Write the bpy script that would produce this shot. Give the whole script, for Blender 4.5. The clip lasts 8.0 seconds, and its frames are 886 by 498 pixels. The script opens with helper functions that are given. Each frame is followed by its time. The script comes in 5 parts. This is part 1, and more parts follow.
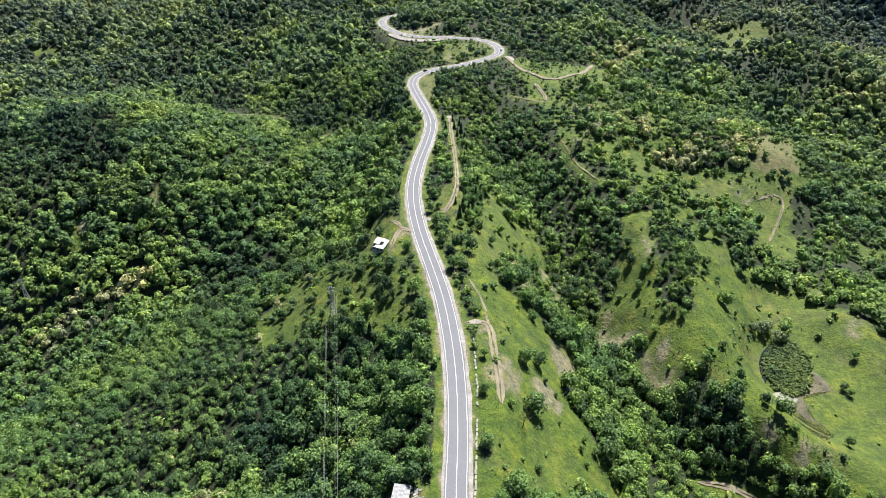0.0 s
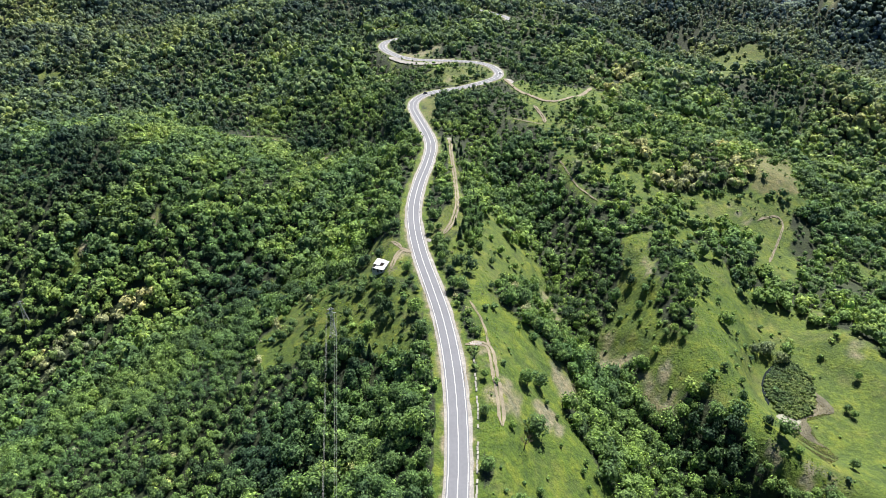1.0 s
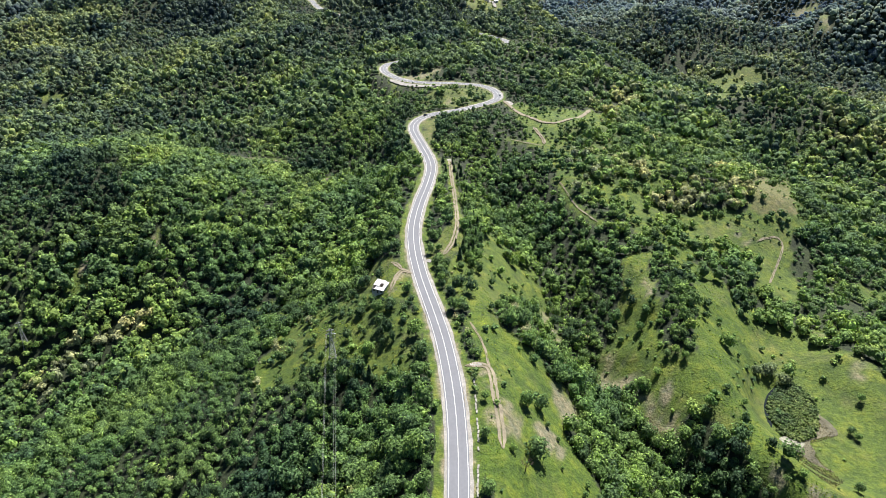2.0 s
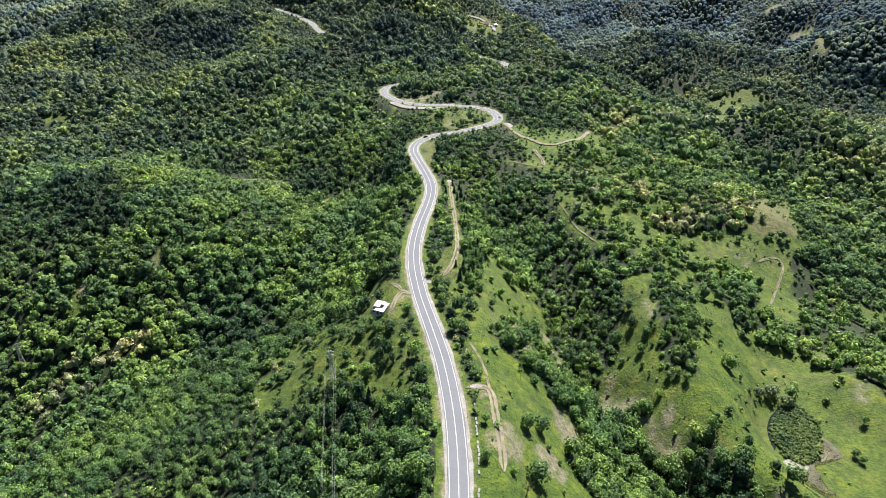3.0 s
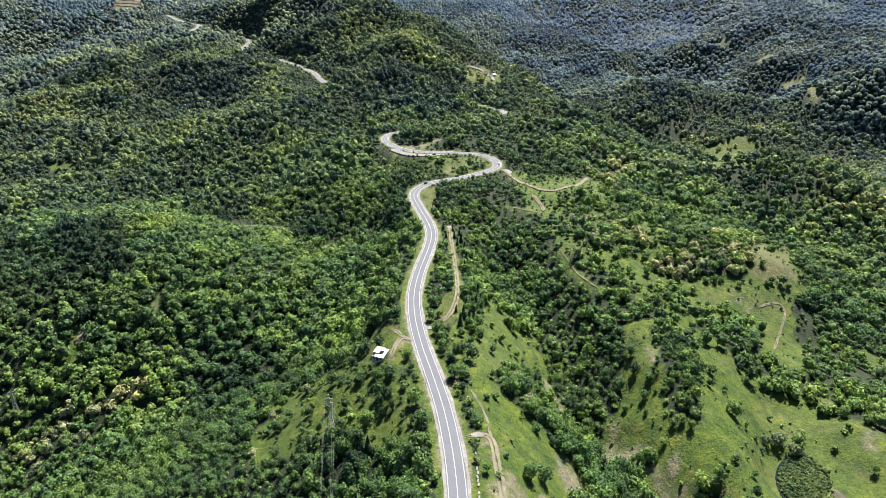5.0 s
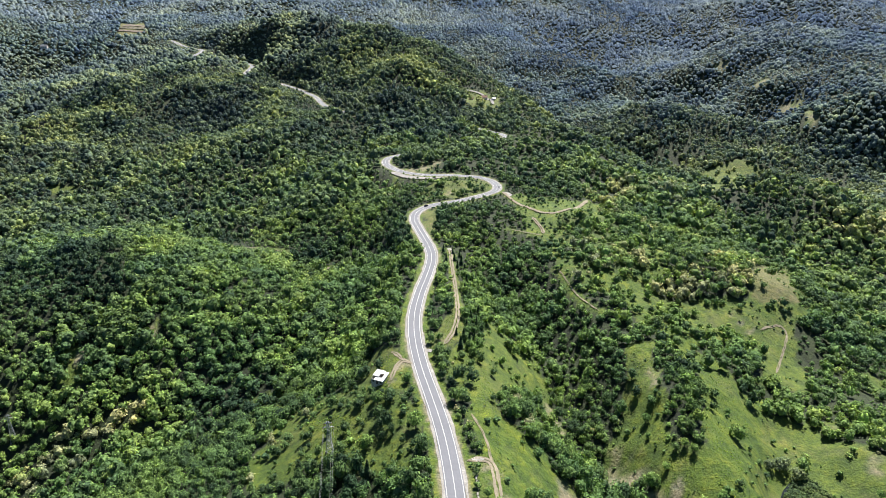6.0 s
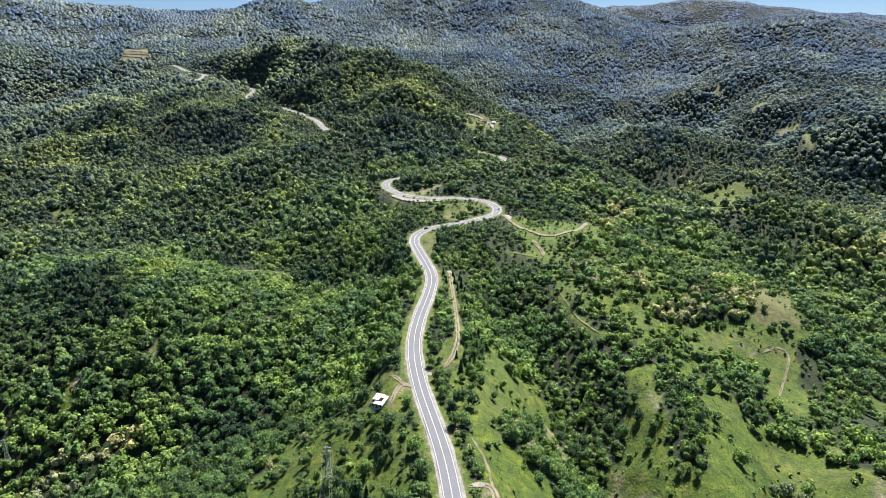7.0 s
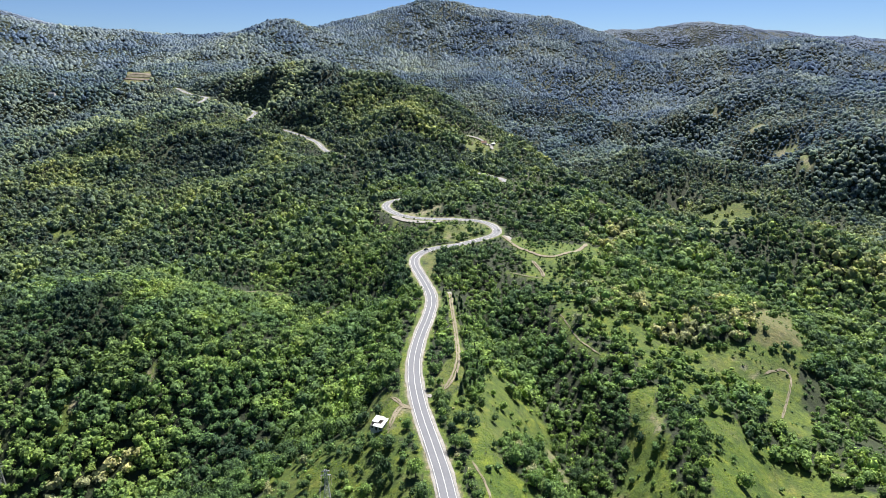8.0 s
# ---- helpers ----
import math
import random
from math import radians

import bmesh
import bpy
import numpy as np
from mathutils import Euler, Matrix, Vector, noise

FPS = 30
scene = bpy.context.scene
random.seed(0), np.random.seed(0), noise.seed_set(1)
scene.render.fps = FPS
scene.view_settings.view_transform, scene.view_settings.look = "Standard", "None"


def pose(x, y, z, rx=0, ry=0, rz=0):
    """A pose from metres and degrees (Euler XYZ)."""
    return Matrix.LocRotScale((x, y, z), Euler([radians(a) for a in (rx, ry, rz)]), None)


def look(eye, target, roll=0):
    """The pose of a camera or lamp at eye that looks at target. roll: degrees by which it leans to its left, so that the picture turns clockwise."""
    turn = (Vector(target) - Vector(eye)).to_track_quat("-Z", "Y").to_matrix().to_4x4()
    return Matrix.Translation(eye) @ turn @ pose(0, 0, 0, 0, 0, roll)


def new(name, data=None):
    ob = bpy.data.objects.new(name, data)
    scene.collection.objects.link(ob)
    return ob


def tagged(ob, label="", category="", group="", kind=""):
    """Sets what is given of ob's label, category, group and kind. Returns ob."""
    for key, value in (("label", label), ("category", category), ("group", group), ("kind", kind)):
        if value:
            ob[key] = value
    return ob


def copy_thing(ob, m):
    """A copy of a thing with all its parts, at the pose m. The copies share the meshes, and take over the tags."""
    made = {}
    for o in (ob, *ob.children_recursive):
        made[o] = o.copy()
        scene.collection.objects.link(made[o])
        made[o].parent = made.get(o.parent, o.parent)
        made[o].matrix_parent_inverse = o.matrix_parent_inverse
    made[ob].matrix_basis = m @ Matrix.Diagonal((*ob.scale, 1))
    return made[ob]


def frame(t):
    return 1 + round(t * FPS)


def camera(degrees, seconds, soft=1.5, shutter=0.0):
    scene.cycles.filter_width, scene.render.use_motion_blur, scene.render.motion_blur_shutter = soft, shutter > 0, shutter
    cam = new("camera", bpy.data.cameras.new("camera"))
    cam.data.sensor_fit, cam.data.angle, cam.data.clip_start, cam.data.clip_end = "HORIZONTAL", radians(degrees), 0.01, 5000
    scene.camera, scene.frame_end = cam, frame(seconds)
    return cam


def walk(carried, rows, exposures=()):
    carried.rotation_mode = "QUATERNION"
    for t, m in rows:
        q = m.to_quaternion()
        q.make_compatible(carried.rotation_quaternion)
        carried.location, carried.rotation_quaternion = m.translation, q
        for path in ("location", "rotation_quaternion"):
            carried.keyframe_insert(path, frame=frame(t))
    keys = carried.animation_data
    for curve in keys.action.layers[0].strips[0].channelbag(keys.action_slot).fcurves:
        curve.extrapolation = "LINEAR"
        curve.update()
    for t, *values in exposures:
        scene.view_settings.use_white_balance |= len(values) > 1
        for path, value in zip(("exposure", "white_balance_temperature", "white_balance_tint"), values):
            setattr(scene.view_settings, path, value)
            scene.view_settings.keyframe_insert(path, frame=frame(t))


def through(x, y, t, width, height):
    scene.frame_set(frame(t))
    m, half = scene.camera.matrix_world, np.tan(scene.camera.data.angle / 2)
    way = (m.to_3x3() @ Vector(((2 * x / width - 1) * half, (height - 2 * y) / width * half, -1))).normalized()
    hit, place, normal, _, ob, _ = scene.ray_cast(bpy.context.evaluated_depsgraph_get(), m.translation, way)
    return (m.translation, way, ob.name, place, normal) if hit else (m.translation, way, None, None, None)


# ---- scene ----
HEIGHT = 165.0
LENS = 70.4
cam = camera(LENS, 8.0, soft=0.6)
# seconds, tilt up from straight down, lean, turn: the camera hangs in one place and tilts up
TILTS = [
    (0.0, 57.77, -0.00, 0.00), (0.5, 58.72, 0.02, -0.01), (1.0, 59.69, 0.06, -0.02), (1.5, 60.64, 0.05, -0.02),
    (3.0, 63.50, 0.09, -0.02), (3.5, 64.51, 0.09, -0.03), (4.0, 65.55, 0.12, -0.04), (4.5, 66.60, 0.15, -0.04),
    (6.0, 69.68, 0.18, -0.02), (6.5, 70.71, 0.21, -0.03), (7.0, 71.74, 0.23, -0.03), (7.5, 72.73, 0.26, -0.04),
    (8.0, 73.65, 0.26, -0.04),
]
walk(cam, [(t, pose(0, 0, HEIGHT, tilt, lean, turn)) for t, tilt, lean, turn in TILTS])

# ---- daylight ----
SUN_TURN, SUN_HIGH = radians(24), radians(54)
world = bpy.data.worlds.new("daylight")
scene.world = world
world.use_nodes = True
sky = world.node_tree.nodes.new("ShaderNodeTexSky")
sky.sky_type, sky.sun_disc = "NISHITA", False
sky.sun_elevation, sky.sun_rotation, sky.altitude = SUN_HIGH, SUN_TURN, 2500
sky.air_density, sky.dust_density, sky.ozone_density = 1.0, 0.0, 4.0
background = world.node_tree.nodes["Background"]
background.inputs["Strength"].default_value = 0.038
clear = world.node_tree.nodes.new("ShaderNodeMix")
clear.data_type, clear.blend_type = "RGBA", "MULTIPLY"
clear.inputs[0].default_value, clear.inputs[7].default_value = 1.0, (0.84, 0.95, 1.16, 1)
world.node_tree.links.new(sky.outputs["Color"], clear.inputs[6])
world.node_tree.links.new(clear.outputs[2], background.inputs["Color"])
sun = new("sun", bpy.data.lights.new("sun", "SUN"))
sun.data.energy, sun.data.angle, sun.data.color = 5.0, radians(0.53), (1.0, 0.955, 0.88)
toward = Vector((math.sin(SUN_TURN) * math.cos(SUN_HIGH), math.cos(SUN_TURN) * math.cos(SUN_HIGH), math.sin(SUN_HIGH)))
sun.matrix_world = look(toward * 400, (0, 0, 0))
scene.view_settings.exposure = 1.15

# ---- materials ----
def material(name):
    m = bpy.data.materials.new(name)
    m.use_nodes = True
    nt = m.node_tree
    nt.nodes.clear()
    out = nt.nodes.new("ShaderNodeOutputMaterial")
    return m, nt, out


def node(nt, kind, **values):
    n = nt.nodes.new(kind)
    for key, value in values.items():
        socket = n.inputs.get(key.replace("_", " "))
        if socket is not None:
            socket.default_value = value
    return n


def ramp(nt, source, stops):
    n = nt.nodes.new("ShaderNodeValToRGB")
    while len(n.color_ramp.elements) < len(stops):
        n.color_ramp.elements.new(0.5)
    for e, (at, c) in zip(n.color_ramp.elements, stops):
        e.position, e.color = at, (*c, 1)
    nt.links.new(source, n.inputs[0])
    return n.outputs[0]


def noise_node(nt, size, detail=3.0, rough=0.55):
    """Noise in world metres: lumps of about that size."""
    geo = nt.nodes.new("ShaderNodeNewGeometry")
    n = node(nt, "ShaderNodeTexNoise", Scale=1.0 / size, Detail=detail, Roughness=rough)
    nt.links.new(geo.outputs["Position"], n.inputs["Vector"])
    return n.outputs[0]


def mix_color(nt, factor, a, b, how="MIX"):
    n = nt.nodes.new("ShaderNodeMix")
    n.data_type, n.blend_type = "RGBA", how
    for value, socket in ((factor, n.inputs[0]), (a, n.inputs[6]), (b, n.inputs[7])):
        if hasattr(value, "links"):
            nt.links.new(value, socket)
        elif isinstance(value, (int, float)):
            socket.default_value = value
        else:
            socket.default_value = (*value, 1)
    return n.outputs[2]


def attribute(nt, name):
    n = nt.nodes.new("ShaderNodeAttribute")
    n.attribute_name = name
    return n.outputs["Fac"]


def plain(name, color, rough=0.8, metal=0.0, vary=0.25, grain=0.4, bump=0.3, fleck=1.0):
    """A surface of one colour with stains and grain at two sizes."""
    m, nt, out = material(name)
    b = node(nt, "ShaderNodeBsdfPrincipled", Roughness=rough, Metallic=metal)
    big = ramp(nt, noise_node(nt, grain * 8), [(0.3, [c * (1 - vary) for c in color]), (0.7, [min(1, c * (1 + vary * 0.6)) for c in color])])
    fine = ramp(nt, noise_node(nt, grain), [(0.35, [1 - 0.25 * fleck] * 3), (0.65, [1 + 0.1 * fleck] * 3)])
    nt.links.new(mix_color(nt, 1.0, big, fine, "MULTIPLY"), b.inputs["Base Color"])
    if bump:
        bp = node(nt, "ShaderNodeBump", Strength=bump, Distance=0.05)
        nt.links.new(noise_node(nt, grain * 0.5), bp.inputs["Height"])
        nt.links.new(bp.outputs[0], b.inputs["Normal"])
    nt.links.new(b.outputs[0], out.inputs[0])
    return m


def leaf_material(name, stops, stand=60.0, through=0.2, gloss=0.012, grain=0.8, vary=1.0, haze=()):
    """Leaves: colour from the tree's own tint with painted haze mixed in, from tuft to tuft, spray to spray and stand
    to stand; light passes through them.
    """
    m, nt, out = material(name)
    tint = attribute(nt, "tint")
    color = ramp(nt, tint, stops)
    if haze:
        # share of distance haze painted over the leaf colour
        kind = attribute(nt, "haze")
        color = mix_color(nt, ramp(nt, kind, [(0.0, (0, 0, 0)), (0.5, (1, 1, 1))]), color, ramp(nt, tint, haze[0]))
        color = mix_color(nt, ramp(nt, kind, [(0.5, (0, 0, 0)), (1.0, (1, 1, 1))]), color, ramp(nt, tint, haze[1]))
    geo = nt.nodes.new("ShaderNodeNewGeometry")
    leaf = ramp(nt, geo.outputs["Random Per Island"], [(at, [1 + (c - 1) * vary for c in tone]) for at, tone in ((0.0, (0.5, 0.54, 0.5)), (0.6, (1.0, 1.0, 1.0)), (0.88, (1.3, 1.25, 1.15)), (1.0, (1.9, 1.8, 1.5)))])
    color = mix_color(nt, 1.0, color, leaf, "MULTIPLY")
    spray = noise_node(nt, grain, 3.0, 0.65)
    color = mix_color(nt, 1.0, color, ramp(nt, spray, [(0.34, (0.4, 0.44, 0.42)), (0.5, (1.0, 1.0, 1.0)), (0.68, (1.6, 1.55, 1.35))]), "MULTIPLY")
    patch = ramp(nt, noise_node(nt, stand, 2.0), [(0.36, (0.7, 0.8, 0.88)), (0.64, (1.26, 1.2, 0.98))])
    color = mix_color(nt, 1.0, color, patch, "MULTIPLY")
    bump = node(nt, "ShaderNodeBump", Strength=0.9, Distance=grain * 0.9)
    nt.links.new(spray, bump.inputs["Height"])
    d = nt.nodes.new("ShaderNodeBsdfDiffuse")
    t = nt.nodes.new("ShaderNodeBsdfTranslucent")
    g = node(nt, "ShaderNodeBsdfGlossy", Roughness=0.6)
    for n in (d, g):
        nt.links.new(bump.outputs[0], n.inputs["Normal"])
    nt.links.new(color, d.inputs["Color"])
    nt.links.new(mix_color(nt, 1.0, color, (1.35, 1.35, 0.7), "MULTIPLY"), t.inputs["Color"])
    one = nt.nodes.new("ShaderNodeMixShader")
    one.inputs[0].default_value = through
    nt.links.new(d.outputs[0], one.inputs[1])
    nt.links.new(t.outputs[0], one.inputs[2])
    two = nt.nodes.new("ShaderNodeMixShader")
    two.inputs[0].default_value = gloss
    nt.links.new(one.outputs[0], two.inputs[1])
    nt.links.new(g.outputs[0], two.inputs[2])
    nt.links.new(two.outputs[0], out.inputs[0])
    return m


GREEN = [(0.0, (0.048, 0.092, 0.052)), (0.4, (0.118, 0.198, 0.080)), (0.75, (0.162, 0.268, 0.084)), (0.93, (0.215, 0.305, 0.10)), (1.0, (0.35, 0.36, 0.22))]
# leaf colours with aerial haze painted in, for middle and far woods
HAZE_TONES = ([(0.0, (0.052, 0.082, 0.088)), (0.4, (0.120, 0.168, 0.134)), (0.75, (0.182, 0.240, 0.134)), (1.0, (0.26, 0.305, 0.16))],
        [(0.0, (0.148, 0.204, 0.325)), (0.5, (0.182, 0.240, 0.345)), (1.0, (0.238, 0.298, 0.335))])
BROADLEAF = leaf_material("broadleaf", GREEN, haze=HAZE_TONES)
FAR_LEAF = leaf_material("far_broadleaf", GREEN, 260.0, grain=3.0, vary=0.5, haze=HAZE_TONES)
# the farthest range has the most haze in its leaf colour
RANGE_LEAF = leaf_material("hazed_range_leaf", [(0.0, (0.18, 0.23, 0.38)), (1.0, (0.205, 0.26, 0.40))], 600.0, grain=6.0, vary=0.2)
NEEDLE = leaf_material("needle", [(0.0, (0.03, 0.06, 0.032)), (1.0, (0.06, 0.10, 0.05))], 40.0, 0.12)
WILLOW = leaf_material("willow_leaf", [(0.0, (0.12, 0.17, 0.11)), (1.0, (0.18, 0.23, 0.15))], 40.0, 0.3)
REED = leaf_material("reed", [(0.0, (0.075, 0.125, 0.045)), (1.0, (0.15, 0.20, 0.09))], 12.0, 0.3)
DEAD_REED = leaf_material("dead_reed", [(0.0, (0.11, 0.10, 0.075)), (1.0, (0.30, 0.28, 0.235))], 8.0, 0.2)
GRASS_BLADE = leaf_material("grass_blade", [(0.0, (0.05, 0.105, 0.012)), (0.5, (0.10, 0.17, 0.018)), (1.0, (0.18, 0.21, 0.035))], 20.0, 0.35)


def ground_material():
    """Grass, dry grass, woodland floor and bare earth, mixed by the land's own cover."""
    m, nt, out = material("hill_ground")
    b = node(nt, "ShaderNodeBsdfPrincipled", Roughness=0.9)
    tuft = noise_node(nt, 1.2, 4.0, 0.7)
    grass = ramp(nt, noise_node(nt, 9.0, 5.0, 0.65), [(0.25, (0.026, 0.062, 0.005)), (0.5, (0.068, 0.116, 0.006)), (0.75, (0.155, 0.185, 0.012))])
    dry = ramp(nt, noise_node(nt, 6.0, 5.0, 0.7), [(0.3, (0.095, 0.105, 0.028)), (0.7, (0.17, 0.15, 0.07))])
    # woodland floor: litter, with the shade under the trees put into its colour
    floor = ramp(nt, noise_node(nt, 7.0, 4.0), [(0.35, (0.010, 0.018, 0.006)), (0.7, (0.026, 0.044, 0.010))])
    earth = ramp(nt, noise_node(nt, 3.0, 5.0, 0.7), [(0.3, (0.15, 0.128, 0.085)), (0.7, (0.29, 0.255, 0.19))])
    patchy = nt.nodes.new("ShaderNodeMath")
    patchy.operation = "ADD"
    nt.links.new(attribute(nt, "dry"), patchy.inputs[0])
    spot = ramp(nt, noise_node(nt, 24.0, 5.0, 0.7), [(0.52, (0, 0, 0)), (0.72, (0.45, 0.45, 0.45))])
    nt.links.new(spot, patchy.inputs[1])
    color = mix_color(nt, patchy.outputs[0], grass, dry)
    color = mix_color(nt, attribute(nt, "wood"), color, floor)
    color = mix_color(nt, attribute(nt, "bare"), color, earth)
    speck = ramp(nt, tuft, [(0.3, (0.5, 0.56, 0.5)), (0.55, (1.0, 1.0, 1.0)), (0.8, (1.45, 1.38, 1.25))])
    weeds = noise_node(nt, 4.0, 4.0, 0.6)
    color = mix_color(nt, 1.0, color, ramp(nt, weeds, [(0.36, (0.66, 0.74, 0.7)), (0.6, (1.12, 1.08, 1.0))]), "MULTIPLY")
    nt.links.new(mix_color(nt, 1.0, color, speck, "MULTIPLY"), b.inputs["Base Color"])
    low = node(nt, "ShaderNodeBump", Strength=0.8, Distance=1.2)
    nt.links.new(weeds, low.inputs["Height"])
    bp = node(nt, "ShaderNodeBump", Strength=1.0, Distance=0.6)
    nt.links.new(tuft, bp.inputs["Height"])
    nt.links.new(low.outputs[0], bp.inputs["Normal"])
    nt.links.new(bp.outputs[0], b.inputs["Normal"])
    nt.links.new(b.outputs[0], out.inputs[0])
    return m


GROUND = ground_material()
ASPHALT = plain("asphalt", (0.148, 0.154, 0.176), 0.85, grain=1.2, vary=0.07, bump=0.05, fleck=0.25)
GRAVEL = plain("gravel", (0.30, 0.288, 0.27), 0.95, grain=0.6, vary=0.3)
EARTH = plain("track_earth", (0.235, 0.205, 0.145), 0.95, grain=0.7, vary=0.3)
PAINT = plain("road_paint", (0.8, 0.8, 0.78), 0.6, grain=0.4, vary=0.15, bump=0)
BARK = plain("bark", (0.12, 0.09, 0.065), 0.9, grain=0.12, vary=0.35)
ROOF_SHEET = plain("roof_sheet", (0.29, 0.30, 0.315), 0.45, 0.3, 0.2, 0.5, 0.1)
WHITE_WALL = plain("white_wall", (0.55, 0.53, 0.5), 0.9, 0, 0.25, 0.4)
DARK_WOOD = plain("dark_wood", (0.10, 0.075, 0.055), 0.85, 0, 0.3, 0.2)
CONCRETE = plain("old_concrete", (0.30, 0.29, 0.26), 0.9, 0, 0.3, 0.3)
STEEL = plain("galvanised_steel", (0.42, 0.44, 0.47), 0.45, 0.6, 0.2, 0.3, 0)
WIRE = plain("wire_metal", (0.36, 0.37, 0.38), 0.4, 0.5, 0.1, 0.5, 0)
CERAMIC = plain("brown_ceramic", (0.2, 0.1, 0.06), 0.3, 0, 0.1, 0.2, 0)
TYRE = plain("tyre_rubber", (0.02, 0.02, 0.02), 0.8, 0, 0.1, 0.2, 0)
CAR_DARK = plain("dark_car_paint", (0.03, 0.035, 0.045), 0.25, 0.3, 0.05, 0.5, 0)
CAR_WHITE = plain("white_car_paint", (0.75, 0.75, 0.75), 0.25, 0, 0.05, 0.5, 0)
CAR_GLASS = plain("car_glass", (0.02, 0.025, 0.03), 0.08, 0, 0.05, 0.5, 0)
TILE_ROOF = plain("tiled_roof", (0.20, 0.11, 0.08), 0.85, 0, 0.3, 0.4)
MUD = plain("pale_mud", (0.25, 0.25, 0.19), 0.8, 0, 0.25, 0.8)
WATER = plain("pond_water", (0.018, 0.024, 0.020), 0.06, 0, 0.1, 2.0, 0.05)
SOIL = plain("turned_soil", (0.19, 0.155, 0.125), 0.95, 0, 0.4, 1.5)
BOG = plain("wet_bog", (0.13, 0.12, 0.075), 0.85, 0, 0.6, 0.9)

# ---- lie of the land: crests, spurs, valley floors and benches, as lines in metres ----
ROAD_LOW = [(4.0, 30.0, 0.0), (4.0, 70.0, 0.0), (4.5, 106.1, 0.0), (3.8, 120.8, 0.0), (4.8, 137.8, 0.0), (5.1, 163.0, 0.0), (3.8, 190.6, 0.0), (0.2, 220.5, 0.0), (-5.1, 247.2, 0.0), (-11.3, 275.8, 0.0), (-15.9, 306.2, 0.0), (-17.3, 334.3, 0.0), (-15.0, 366.5, 0.0), (-10.7, 398.8, 0.0), (-8.5, 428.0, 0.0), (-11.5, 453.5, 0.0), (-19.4, 489.6, 0.0), (-25.7, 521.5, 0.0), (-22.7, 545.3, 0.0), (-9.6, 560.5, 1.0), (13.4, 572.8, 1.0), (37.4, 589.6, 2.0), (52.4, 607.0, 2.0), (54.9, 619.5, 3.0), (50.9, 640.8, 3.0), (38.2, 658.8, 3.0), (9.4, 668.1, 3.0), (-20.0, 670.5, 3.0)]
ROAD_HIGH = [(-43.0, 682.5, 3.0), (-59.0, 705.2, 3.0), (-67.9, 724.7, 4.0), (-67.4, 750.0, 4.0), (-55.6, 767.8, 4.0), (-20.0, 800.0, 4.0), (40.0, 840.0, 4.0), (80.0, 872.0, 3.0), (90.0, 905.0, 3.0), (74.0, 933.0, 4.0), (47.0, 963.0, 5.0), (-30.0, 990.0, 9.0), (-120.0, 1015.0, 15.0), (-197.0, 1093.1, 20.0), (-245.3, 1227.2, 22.0), (-299.3, 1324.8, 26.0), (-348.5, 1382.9, 31.0), (-388.5, 1396.1, 36.0), (-432.3, 1421.3, 45.0), (-452.1, 1521.8, 51.0), (-456.7, 1562.8, 56.0), (-500.0, 1600.0, 62.0), (-590.0, 1610.0, 68.0), (-573.2, 1505.9, 80.0), (-612.9, 1676.8, 86.0), (-680.2, 1754.1, 90.0), (-784.5, 1908.7, 103.0)]
LAND = {}
LAND["house_spur"] = [(-24, 276, -2), (-32, 266, -6), (-54, 242, -16), (-87, 230, -32), (-128, 214, -48), (-176, 193, -66)]
LAND["near_left"] = [(-30, 179, -16), (-45, 143, -24), (-81, 149, -38), (-133, 158, -58), (-17, 128, -4)]
LAND["left_ravine"] = [(-29, 315, -12), (-63, 326, -34), (-101, 332, -50), (-137, 327, -62), (-191, 315, -80), (-250, 288, -98), (-305, 267, -115)]
LAND["left_spur"] = [(-29, 367, -10), (-73, 395, -30), (-139, 424, -28), (-216, 469, -22), (-277, 496, -18), (-334, 484, -28), (-390, 450, -40)]
LAND["creek"] = [(-29, 478, -16), (-71, 519, -42), (-116, 543, -54), (-193, 598, -56), (-300, 671, -60), (-466, 772, -72), (-636, 806, -90)]
LAND["left_slope"] = [(-113, 860, -8), (-152, 732, -20), (-259, 903, -12), (-382, 1101, -10), (-369, 1238, 18), (-496, 1137, -5), (-682, 1260, 0), (-695, 1054, -30), (-875, 1112, -40)]
LAND["left_rise"] = [(-540, 1406, 48), (-740, 1511, 40), (-1014, 1675, 20), (-1198, 1595, 0), (-876, 1881, 98), (-1277, 2141, 90), (-2032, 2761, 70)]
LAND["left_far"] = [(-1370, 1848, 170), (-1215, 1953, 163), (-941, 2044, 138), (-660, 1994, 138)]
LAND["hill_crest"] = [(-713, 1815, 128), (-540, 1769, 142), (-394, 1674, 170), (-256, 1620, 154), (-110, 1516, 122), (20, 1370, 71), (95, 1236, 45), (163, 1098, 13), (226, 974, -13), (250, 865, -36)]
LAND["hill_face"] = [(-88, 1184, 70), (-177, 1215, 36), (-24, 1125, 20), (69, 1161, 18), (129, 974, 8), (126, 780, -4)]
LAND["hill_back"] = [(25, 1700, -30), (136, 1594, -68), (-144, 1995, 31), (-426, 2209, 66), (218, 1383, -108), (300, 1244, -139), (338, 1099, -155)]
LAND["right_gully"] = [(27, 468, -12), (39, 415, -24), (58, 365, -38), (72, 310, -46), (80, 260, -52), (89, 214, -52), (108, 189, -54), (129, 167, -56), (146, 148, -59)]
LAND["right_flank"] = [(26, 251, -6), (27, 194, -6), (29, 148, -12), (47, 234, -20), (54, 204, -28), (61, 166, -34), (13, 119, -3), (65, 144, -38), (17, 337, -3), (20, 281, -5)]
LAND["right_spur"] = [(64, 589, 0), (81, 496, -6), (88, 422, -10), (106, 369, -15), (119, 319, -20), (119, 252, -25), (124, 217, -29), (131, 188, -33), (148, 172, -41), (164, 152, -46)]
